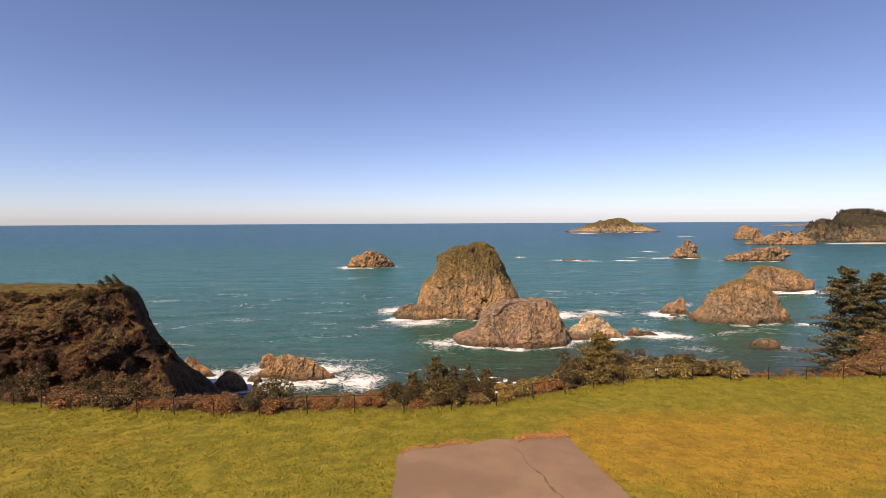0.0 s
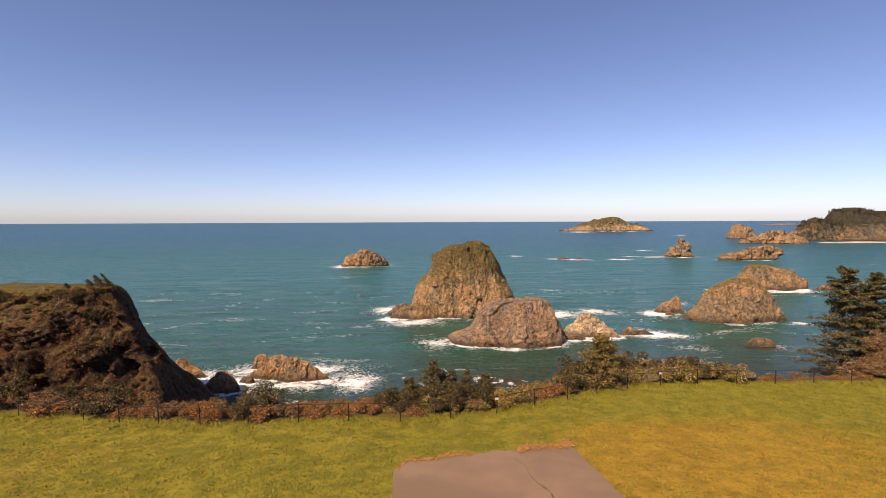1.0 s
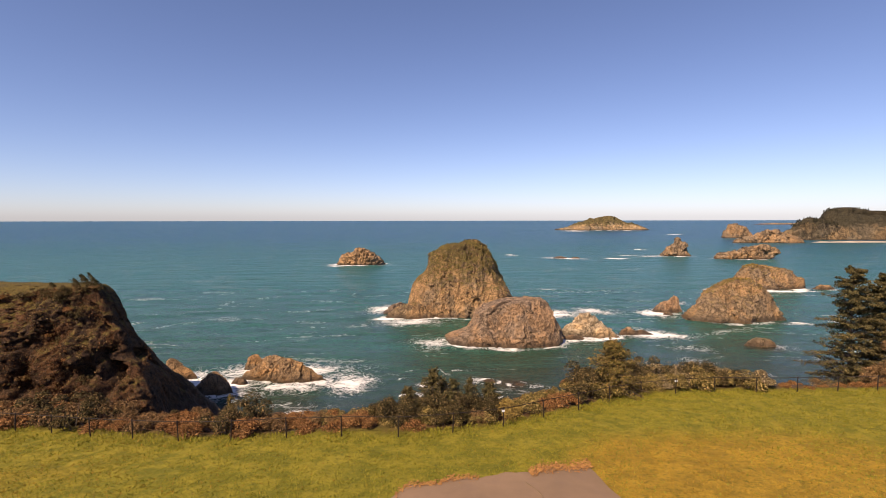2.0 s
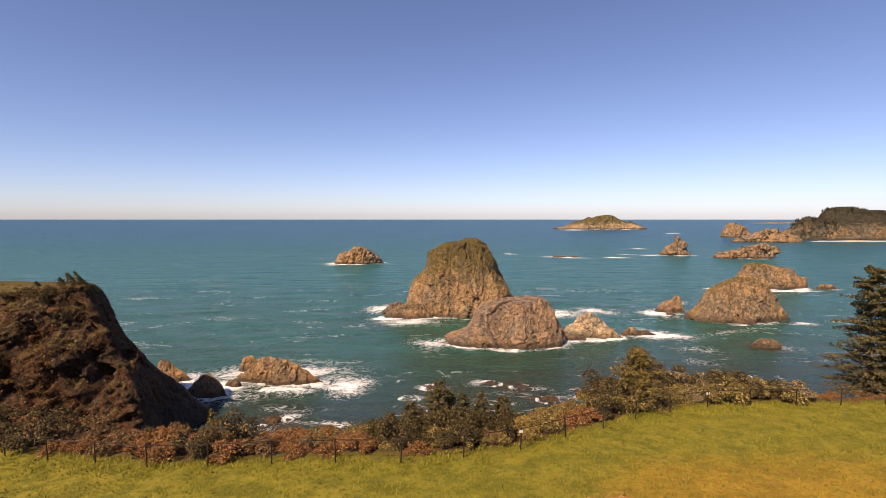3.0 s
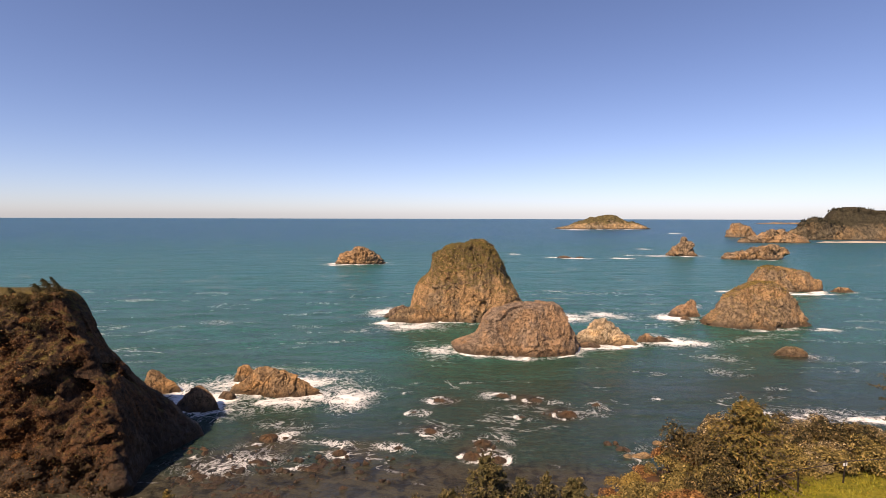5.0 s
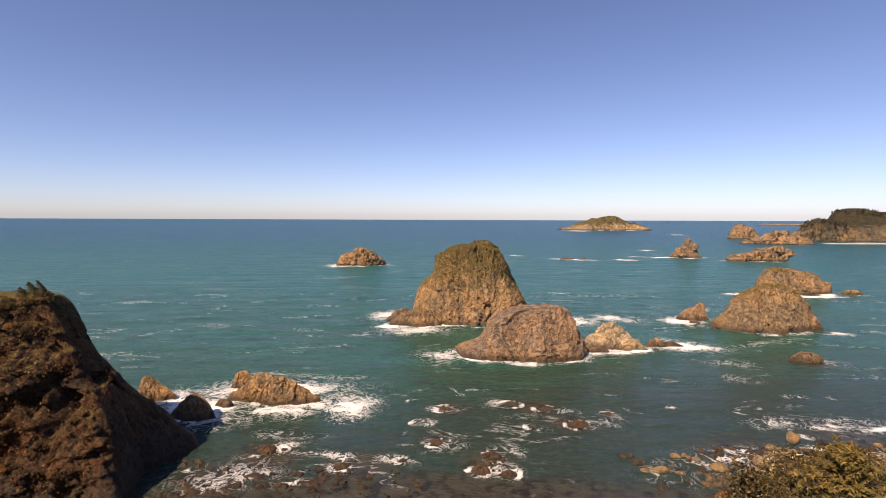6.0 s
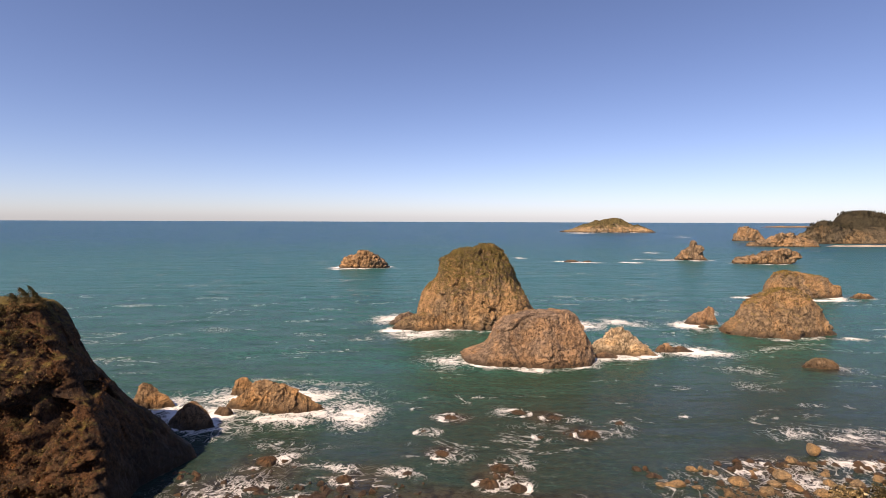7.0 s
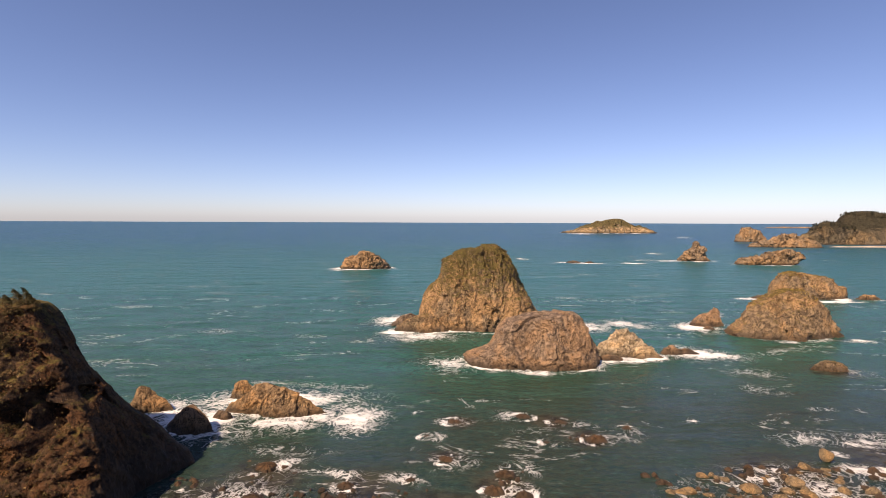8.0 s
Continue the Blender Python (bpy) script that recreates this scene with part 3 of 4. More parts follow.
for cx, cy, hw, hd, power, reach in WATERLINES:
    r = np.hypot((0.6 * S[:, 0] + 0.4 * BX - cx) / hw, (0.6 * S[:, 1] + 0.4 * BY - cy) / hd)
    d = (r - 1) * math.sqrt(hw * hd)
    foam = np.maximum(foam, power * np.exp(-np.clip(d, 0, None) / reach) * ragged)
SURF_NEAR = [(-48, 150, 20, 8, 1.2), (-66, 138, 10, 9, 1.05), (-28, 140, 7, 8, 0.95), (-54, 128, 8, 5, 0.5), (-74, 133, 9, 6, 0.95), (-44, 132, 12, 4, 0.35), (72, 130, 7, 3, 0.8), (82, 128, 6, 2, 0.95), (94, 126.5, 9, 2.5, 0.95), (88, 131, 9, 2, 0.6), (54, 118.5, 7, 2, 0.6), (44, 113, 8, 3, 0.45), (-42, 106, 12, 6, 0.5), (-27, 113.5, 7, 1.6, 0.65), (-14, 112.5, 6, 1.2, 0.55), (-37, 122.5, 6, 3, 0.55), (60, 111, 19, 8, 0.54), (36, 108, 6, 5, 0.5), (50, 115, 8, 2.2, 0.6), (76, 116, 10, 3, 0.7), (-24, 141, 4, 3, 0.6), (-38, 161, 12, 4, 0.4), (14, 133, 6, 2.5, 0.36), (30, 131, 5, 2.0, 0.4)]
SURF_FAR = [(-27, 226, 7, 4, 0.8), (-12, 220, 8, 3, 0.6), (-16, 221, 16, 9, 0.6), (-30, 248, 10, 12, 0.65), (-5, 184, 9, 8, 0.55), (52, 239, 11, 9, 0.7), (72, 247, 12, 9, 0.6), (80, 196, 12, 8, 0.85), (100, 239, 8, 7, 1.0), (150, 216, 6, 3, 0.85), (206, 309, 18, 4, 0.95), (173, 318, 9, 5, 0.95), (236, 580, 16, 7, 0.8), (210, 588, 12, 5, 0.7), (118, 556, 10, 7, 0.85), (138, 545, 13, 8, 0.9), (186, 548, 10, 7, 0.75), (-98, 470, 16, 7, 0.6), (75, 600, 9, 7, 0.6), (262, 690, 16, 12, 0.55), (390, 1540, 40, 40, 0.8), (560, 1250, 14, 18, 0.9)]
WASH = []  # ragged wash that breaks round each reef head
wild = random.Random(77)
for bx, by, bw, bh in heads:
    WASH.append((bx + wild.gauss(0, 1.0) * bw, by + wild.gauss(0, 0.6) * bw, bw * wild.uniform(1.2, 2.4), bw * wild.uniform(0.8, 1.4), wild.uniform(0.38, 0.6)))
for _ in range(14):
    WASH.append((wild.uniform(-55, 100), wild.uniform(102, 150), wild.uniform(1.2, 3.5), wild.uniform(0.7, 1.6), wild.uniform(0.4, 0.75)))
for _ in range(24):
    WASH.append((wild.uniform(-150, 190), 140 + 300 * wild.random() ** 1.4, wild.uniform(3.0, 9.0), wild.uniform(2.0, 6.0), wild.uniform(0.30, 0.48)))
for cx, cy, rx, ry, power in [(*s[:4], s[4] * 0.85) for s in SURF_NEAR] + [(*s[:4], s[4] * 1.3) for s in SURF_FAR] + WASH:
    foam = np.maximum(foam, power * np.exp(-(((BX - cx) / rx) ** 2 + ((BY - cy) / ry) ** 2)))
foam *= 0.45 + 1.1 * fbm(S * (0.22, 0.3, 0), 3, 57)
broken = 2.2 * np.clip(fbm(S * (0.45, 0.45, 0), 3, 63) - 0.34, 0, 1)
for bx, by, bw, bh in heads:  # a torn ring where the swell lips over each head
    r = np.hypot((S[:, 0] - bx) / (bw * 1.25), (S[:, 1] - by) / (bw * 1.0))
    foam = np.maximum(foam, 1.1 * np.exp(-((r - 1) / (0.55 / bw)) ** 2) * broken)
S[:, 2] += 0.35 * np.clip(foam, 0, 1) * (fbm(S * (0.4, 0.4, 0), 3, 60) - 0.3) * fine_zone
shoal = smooth(116, 100, S[:, 1] + 0.12 * np.abs(S[:, 0] + 5)) * 0.9
for cx, cy, r in ((-38, 112, 9), (-20, 108, 9), (4, 110, 7), (-6, 120, 4), (24, 129, 6), (18, 138, 6), (-3, 137, 5), (55, 112, 14), (80, 120, 12), (111, 177, 9), (-45, 104, 10)):
    shoal = np.maximum(shoal, 0.8 * np.exp(-((S[:, 0] - cx) ** 2 + (S[:, 1] - cy) ** 2) / r ** 2))
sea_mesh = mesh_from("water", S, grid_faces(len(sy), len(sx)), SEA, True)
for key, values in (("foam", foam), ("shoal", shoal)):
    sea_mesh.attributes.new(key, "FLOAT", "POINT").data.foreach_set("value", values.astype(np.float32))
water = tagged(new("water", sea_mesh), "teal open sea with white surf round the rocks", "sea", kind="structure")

# ---- the near land ----
FENCE_X = [-140, -60, -36, -30, -22.4, -18.9, -15.5, -12.4, -9.2, -5.75, -2.7, 0.4, 3.3, 6.2, 9.3, 12.0, 14.9, 17.4, 20.7, 24.0, 30.2, 40, 140]
FENCE_Y = [70, 43, 36.2, 34.2, 32.0, 31.1, 30.3, 30.05, 30.0, 29.8, 29.8, 30.6, 31.5, 33.2, 35.3, 37.2, 38.7, 39.6, 40.05, 40.15, 40.4, 41, 46]


def fence_y(x):
    return np.interp(x, FENCE_X, FENCE_Y)


def land_z(x, y):
    """Height of the near land: a lawn that falls gently to the fence, a scrubby brink, then the bluff."""
    x, y = np.asarray(x, float), np.asarray(y, float)
    fy = fence_y(x)
    yy = np.clip(y, 12, fy + 3)
    z = 33.55 - 0.1 * (yy - 30) - 0.047 * np.clip(-6 - x, 0, 60)
    z = z + 0.10 * (fbm(np.stack([x * 0.15, y * 0.15, 0 * x], -1).reshape(-1, 3), 3, 70).reshape(x.shape) - 0.5)
    d = y - fy
    ledge = 6.0 + 2.2 * smooth(3, 17, x) * smooth(31, 23, x) - 2.0 * smooth(24, 30, x) + np.clip(x - 40, 0, 34) + np.clip(-85 - x, 0, 60) * 0.9
    z = z - 1.2 * smooth(1.5, 6, d) - smooth(0, 44, d) * 10 * smooth(44, 62, x)
    z = z + 3.2 * np.exp(-((x - 49) / 6) ** 2 - ((y - 49.5) / 5) ** 2)
    over = d - ledge
    z = z - 36 * smooth(-1.0, 44, over) - 6 * smooth(0, 9, over)
    return np.maximum(z, -5)


lx = spaced([(-3000, -300, 300), (-300, -70, 10), (-70, -40, 1.5), (-40, 48, 0.5), (48, 100, 1.5), (100, 300, 10), (300, 3000, 300)])
ly = spaced([(-3000, -100, 300), (-100, 8, 6), (8, 46, 0.45), (46, 130, 1.6), (130, 160, 10)])
LX, LY = np.meshgrid(lx, ly)
LZ = land_z(LX, LY)
L = np.stack([LX, LY, LZ], -1).reshape(-1, 3)
slope = smooth(-0.3, 2.0, (LY - fence_y(LX)).ravel())
L[:, 2] += slope * (fbm(L * 0.35, 4, 75) - 0.5) * 0.9
land_mesh = mesh_from("ground", L, grid_faces(len(ly), len(lx)), LAWN, True)
dry = 0.95 * np.exp(-((L[:, 0] - 12) / 6.5) ** 2 - ((L[:, 1] - 23.5) / 5.5) ** 2) + 0.42 * np.exp(-((L[:, 0] - 20) / 9) ** 2 - ((L[:, 1] - 24) / 8) ** 2)
dry = dry + 0.3 * np.exp(-((L[:, 0] + 20) / 12) ** 2 - ((L[:, 1] - 22) / 8) ** 2) + 0.12
for key, values in (("dry", dry), ("scrub", slope)):
    land_mesh.attributes.new(key, "FLOAT", "POINT").data.foreach_set("value", values.astype(np.float32))
tagged(new("ground", land_mesh), "mown green and straw-coloured lawn on a bluff above the sea", "lawn", kind="structure")


# ---- the cliff headland across the cove ----
def cliff():
    top = np.array([(-230, 108), (-108, 107), (-88, 106), (-79, 104.5), (-72.6, 103.6), (-73.6, 106.5), (-74.6, 110.0), (-84, 117), (-230, 130)], float)
    mid = np.array([(-226, 105), (-104, 103), (-84, 100.0), (-72, 98.0), (-62.6, 100.8), (-64.8, 108.0), (-66.6, 115.2), (-79, 124), (-225, 137)], float)
    base = np.array([(-222, 103), (-100, 101), (-82, 97.5), (-70.5, 95.5), (-54.8, 93.0), (-58.0, 106.5), (-53.4, 117.5), (-67, 128), (-220, 144)], float)
    ridge = np.array([19, 19, 19, 20, 16.5, 15.5, 14, 14, 16], float)
    crest = np.array([29.5, 29.5, 29.5, 30.5, 31.5, 32, 31.5, 31, 30.5], float)
    n, m = 340, 150
    u = np.linspace(0, 8, n)
    knots = np.arange(9)
    weights = np.hanning(9)
    weights /= weights.sum()

    def along(pts):
        c = np.stack([np.interp(u, knots, pts[:, i]) for i in (0, 1)], -1)
        pad = np.pad(c, ((4, 4), (0, 0)), "edge")
        return np.stack([np.convolve(pad[:, i], weights, "valid") for i in (0, 1)], -1)

    t, k, b = along(top), along(mid), along(base)
    kz, tz = np.interp(u, knots, ridge), np.interp(u, knots, crest)
    rows = []
    for v in np.linspace(-0.12, 1.0, m - 30):
        w = v / 0.5
        if v < 0.5:
            p, z = b + (k - b) * max(w, -0.2), kz * w
        else:
            p, z = k + (t - k) * (w - 1) ** 0.92, kz + (tz - kz) * (w - 1)
        rows.append(np.c_[p, z])
    spine = np.c_[np.clip(t[:, 0], -230, -88), np.full(n, 111.0), np.full(n, 31.0)]
    edge = rows[-1]
    for v in np.linspace(0, 1, 31)[1:]:
        rows.append(edge + (spine - edge) * v)
    P = np.array(rows)
    du = np.gradient(b + t, axis=0)
    out = np.stack([du[:, 1], -du[:, 0], 0 * u], -1)
    out /= np.linalg.norm(out, axis=1)[:, None] + 1e-9
    flat = P.reshape(-1, 3)
    v_row = np.repeat(np.r_[np.linspace(-0.12, 1, m - 30), np.linspace(1, 2, 31)[1:]], n)
    face = smooth(-0.1, 0.1, v_row) * smooth(1.12, 0.9, v_row)
    gully = fbm(flat * (0.14, 0.14, 0.06), 4, 201, True) - 0.62
    lump = fbm(flat * 0.11, 4, 205) - 0.5
    crag = fbm(flat * (0.6, 0.6, 0.35), 5, 209, True, 0.6) - 0.6 + 0.8 * blocks(flat * (0.3, 0.3, 0.18), 215) + 0.4 * blocks(flat * (0.8, 0.8, 0.5), 219, 1.2)
    calm = np.tile(1 - 0.72 * smooth(3.9, 4.3, u), m)
    hollow = smooth(0.56, 0.70, fbm(flat * (0.085, 0.085, 0.075) + 9.0, 3, 223)) * smooth(0.95, 0.8, v_row) * smooth(0.1, 0.4, v_row)
    cave = sum(deep * np.exp(-((flat[:, 0] - cx) / rx) ** 2 - ((flat[:, 2] - cz) / rz) ** 2) * (flat[:, 1] < 112) for cx, cz, rx, rz, deep in ((-80.5, 21, 3.6, 2.6, 6.0), (-84.5, 13, 2.6, 5.0, 5.0), (-66.5, 12, 1.3, 5.0, 2.6)))
    move = ((gully * 5.0 + lump * 4.5 + crag * 2.6 - hollow * 4.0) * calm - cave + np.tile(0.9 * smooth(3.95, 4.2, u), m)) * face
    flat = flat + np.tile(out, (m, 1)) * move[:, None]
    flat[:, 2] += (fbm(flat * 0.3, 4, 213) - 0.5) * 1.4 * smooth(0.5, 1.2, v_row)
    me = mesh_from("headland_cliff", flat, grid_faces(m, n), CLIFF_ROCK, True)
    tagged(new("headland_cliff", me), "steep dark brown cliff headland with a grassy flat top", "cliff")
    return flat.reshape(m, n, 3)


CLIFF = cliff()

# ---- the distant coast ----
rock("distant_headland", [(-3.0, 668, 1500), (15, 702, 1480), (24, 716, 1460), (32, 724, 1440), (42, 730, 1400), (47, 733, 1380), (54.5, 738, 830), (57.5, 746, 790)],
     985, 0.20, HEAD_ROCK, "distant wooded headland, dark against the sky", "headland", 301, 420, 80, 0.024, 0.5, 8.0)
rock("wooded_knoll", [(-3.0, 622, 760), (14, 638, 748), (24, 650, 738), (32, 664, 722), (39, 678, 698)],
     962, 0.3, HEAD_ROCK, "dark wooded knoll below the distant headland", "headland", 302, 160, 60, 0.07, 0.5, 6.0)
rock("far_beach", [(-1.0, 615, 960), (1.7, 640, 900)], 872, 0.06, SAND, "thin strip of pale sand under the far headland", "beach", 303, 120, 24, 0.01, 0.5, 6.0)
rock("distant_point", [(-1.7, 484.5, 606), (8.0, 500.6, 598), (14.5, 518.9, 584), (20.1, 545.2, 566)],
     860, 0.3, FAR_ROCK, "distant low brown rocky point", "headland", 305, 260, 60, 0.15, 0.9, 6.0)
rock("sea_rock", [(-1.6, 576.1, 636.3), (12, 580, 627), (20.4, 584.2, 620.8), (27.4, 591.1, 608.7)],
     1060, 0.6, FAR_ROCK, "distant blunt pale rock off the point", "rock", 309, 150, 60, 0.17, 0.8, 10.0)
rock("far_coast", [(-1.0, 1560, 1880), (4, 1600, 1840), (7, 1660, 1800)], 2600, 0.2, FAR_ROCK, "faint low coast on the horizon", "coast", 312, 120, 24, 0.02, 0.3, 10.0)


# ---- asphalt pad at the end of the drive ----
def on_lawn(x, y, lift=0.0):
    return float(land_z(np.array([x]), np.array([y]))[0]) + lift


def pad_left(y):
    return -2.25 + 0.09 * max(0.0, 22 - y) * (y > 10) + 1.08 * (y <= 10) + 0.05 * math.sin(y * 1.3) + 0.03 * math.sin(y * 4.1)


def pad_right(y):
    return 6.95 + (25.6 - y) * 0.135 + 0.05 * math.sin(y * 2.1)


def pad_end(x):
    return float(np.interp(x, (-2.3, -1.6, 0.2, 2.5, 7.2), (22.0, 23.2, 23.9, 24.5, 25.7))) + 0.12 * math.sin(x * 2.7) + 0.06 * math.sin(x * 7.1)


def drive():
    bm = bmesh.new()
    cols, rows = 40, 60
    top = []
    for j in range(rows + 1):
        v = j / rows
        line = []
        for i in range(cols + 1):
            u = i / cols
            y = -30 + v * 54
            for _ in range(3):
                x = pad_left(y) + (pad_right(y) - pad_left(y)) * u
                y = -30 + v * (pad_end(x) + 30)
            line.append(bm.verts.new((x, y, on_lawn(x, y, 0.035))))
        top.append(line)
    for j in range(rows):
        for i in range(cols):
            bm.faces.new((top[j][i], top[j][i + 1], top[j + 1][i + 1], top[j + 1][i]))
    rim = bmesh.ops.extrude_edge_only(bm, edges=[e for e in bm.edges if e.is_boundary])
    bmesh.ops.translate(bm, verts=[g for g in rim["geom"] if isinstance(g, bmesh.types.BMVert)], vec=(0, 0, -0.12))
    me = bpy.data.meshes.new("drive")
    bm.to_mesh(me)
    bm.free()
    me.materials.append(ASPHALT)
    ob = tagged(new("drive", me), "worn pinkish-brown asphalt drive ending in the lawn", "drive", kind="structure")
    # a weedy crack along the pad, and rust-coloured litter on its far edge
    def strip(name, pts, widths, material, lift, label):
        b = bmesh.new()
        prev = None
        for n, ((x, y), w) in enumerate(zip(pts, widths)):
            a, c = pts[max(n - 1, 0)], pts[min(n + 1, len(pts) - 1)]
            d = Vector((c[0] - a[0], c[1] - a[1])).normalized()
            pair = [b.verts.new((x - d.y * w * s, y + d.x * w * s, on_lawn(x - d.y * w * s, y + d.x * w * s, lift))) for s in (-1, -0.3, 0.3, 1)]
            for q in (1, 2):
                pair[q].co.z += 0.025
            if prev:
                for q in range(3):
                    b.faces.new((prev[q], prev[q + 1], pair[q + 1], pair[q]))
            prev = pair
        part(name, b, material, ob, label)
    rnd = random.Random(5)
    ys = np.linspace(23.6, 8, 60)
    strip("crack", [(3.75 + 0.30 * (23.6 - y) * 0.8 + 0.10 * math.sin(y * 2.3) + rnd.uniform(-.04, .04), y) for y in ys], [0.012 + 0.075 * rnd.random() * smooth(22.6, 19.5, y) for y in ys], CRACK_SOIL, 0.037, "weedy crack in the asphalt")
    flakes = np.random.default_rng(44)
    for a, b2, wide, count in ((4.0, 7.2, 0.30, 1000), (-2.1, 1.6, 0.20, 450)):
        x = flakes.uniform(a, b2, count)
        y = np.array([pad_end(q) for q in x]) + flakes.normal(0, wide, count) * (0.35 + fbm(np.c_[x * 1.4, 0 * x, 0 * x], 3, 12))
        pts = np.c_[x, y, land_z(x, y) + 0.05 + flakes.uniform(0, 0.03, count)]
        up = flakes.normal(0, 0.25, (count, 3)) + (0, 0, 1)
        up /= np.linalg.norm(up, axis=1)[:, None]
        size = flakes.uniform(0.06, 0.18, count)
        v, f = leaf_quads(pts, up, size, size * 0.55, flakes)
        child("litter", mesh_from("litter", v, f, NEEDLE_LITTER), ob, "rust-coloured needle litter")


drive()


# ---- fence along the brink ----
def fence():
    ob = tagged(new("fence"), "dark steel post-and-rail fence along the brink", "fence")
    xs = np.linspace(-75, 62, 2741)
    ys = fence_y(xs)
    arc = np.r_[0, np.cumsum(np.hypot(np.diff(xs), np.diff(ys)))]
    start = np.interp(-2.7, xs, arc) % 3.26
    spots = []
    for a in np.arange(start, arc[-1], 3.26):
        x, y = float(np.interp(a, arc, xs)), float(np.interp(a, arc, ys))
        spots.append((x, y, on_lawn(x, y)))
    ob.location = spots[0]
    o = Vector(spots[0])
    rnd = random.Random(8)
    bm = bmesh.new()
    tube(bm, (0, 0, -0.25), (0, 0, 1.2), 0.036, 0.036, 8)
    tube(bm, (0, 0, 1.2), (0, 0, 1.245), 0.046, 0.03, 8)
    tube(bm, (0, 0, 1.10), (0, 0, 1.15), 0.042, 0.042, 8)
    post_mesh = bpy.data.meshes.new("post")
    bm.to_mesh(post_mesh)
    bm.free()
    post_mesh.materials.append(FENCE_STEEL)
    tops = []
    for n, p in enumerate(spots):
        q = child("post", post_mesh, ob)
        q.location = Vector(p) - o
        tilt = (rnd.gauss(0, 1.4), rnd.gauss(0, 1.4))
        q.rotation_euler = (radians(tilt[0]), radians(tilt[1]), 0)
        tops.append(Vector(p) - o + Vector((1.17 * math.sin(radians(tilt[1])), -1.17 * math.sin(radians(tilt[0])), 1.17)))
    for a, b in zip(tops, tops[1:]):
        bm = bmesh.new()
        sag = (a + b) / 2 - Vector((0, 0, rnd.uniform(0, 0.03)))
        tube(bm, a, sag, 0.021, 0.021, 6)
        tube(bm, sag, b, 0.021, 0.021, 6)
        part("rail", bm, RAIL_STEEL, ob)
    return spots


POSTS = fence()


def sign(x, y, turn, w, h):
    z = on_lawn(x, y)
    ob = tagged(new("sign"), "small blank white sign plate on a fence post", "sign", "fence signs")
    ob.matrix_basis = pose(x, y - 0.07, z + 1.02, 0, 0, turn)
    bm = bmesh.new()
    bmesh.ops.create_cube(bm, size=1, matrix=Matrix.Diagonal((w, 0.012, h, 1)))
    bmesh.ops.bevel(bm, geom=bm.edges[:], offset=0.004, segments=1)
    part("plate", bm, WHITE_SIGN, ob)
    bm = bmesh.new()
    tube(bm, (0, 0.005, -0.02), (0, 0.07, -0.02), 0.012, 0.012, 6)
    part("bolt", bm, FENCE_STEEL, ob)


for wanted, w, h in ((17.3, 0.24, 0.16), (3.3, 0.2, 0.13)):
    near = min(POSTS, key=lambda q: abs(q[0] - wanted))
    sign(near[0], near[1], 10, w, h)


# ---- foliage ----
def bush(name, seed, leaves, radius, height, leaf, material, label, spiky=0.0):
    """A shrub: woody stems and a lumpy, open mass of leaves."""
    rng = np.random.default_rng(seed)
    leaf *= 1.3
    ob = tagged(new(name), label, "bush")
    lumps = rng.integers(7, 11)
    ang = rng.uniform(0, 2 * math.pi, lumps)
    rad = radius * np.sqrt(rng.uniform(0, 0.75, lumps))
    lc = np.stack([rad * np.cos(ang), rad * np.sin(ang), height * rng.uniform(0.30, 0.78, lumps) * (1 - 0.45 * (rad / radius) ** 2)], -1)
    lr = radius * rng.uniform(0.26, 0.48, lumps)
    which = rng.integers(0, lumps, leaves)
    d = rng.normal(size=(leaves, 3))
    d /= np.linalg.norm(d, axis=1)[:, None]
    d[:, 2] = np.where(d[:, 2] < -0.4, -d[:, 2], d[:, 2])
    r = lr[which] * (0.58 + 0.46 * rng.random(leaves) ** 0.6)
    c = lc[which] + d * r[:, None] * (1, 1, 0.85)
    shoots = rng.random(leaves) < spiky
    c[shoots, 2] += rng.random(shoots.sum()) ** 2 * height * 0.16
    c[:, 2] = np.abs(c[:, 2])
    nrm = d * 0.7 + rng.normal(size=(leaves, 3)) * 0.42 + (0, 0, 0.45)
    nrm /= np.linalg.norm(nrm, axis=1)[:, None]
    size = leaf * rng.uniform(0.6, 1.35, leaves)
    v, f = leaf_quads(c, nrm, size, size * rng.uniform(0.45, 0.75, leaves), rng)
    child("foliage", mesh_from("foliage", v, f, material), ob)
    bm = bmesh.new()
    for p, q in zip(lc, lr):
        root = Vector((p[0] * 0.25, p[1] * 0.25, -0.3))
        elbow = Vector((p[0] * 0.6, p[1] * 0.6, p[2] * 0.5))
        tube(bm, root, elbow, 0.03, 0.02, 4)
        tube(bm, elbow, Vector(p), 0.02, 0.01, 4)
        for _ in range(2):
            e = Vector(p) + Vector(rng.normal(size=3)).normalized() * q * 0.9
            tube(bm, Vector(p), (e.x, e.y, abs(e.z)), 0.009, 0.004, 3)
    part("woody_base", bm, BARK, ob, "bare woody stems")
    return ob


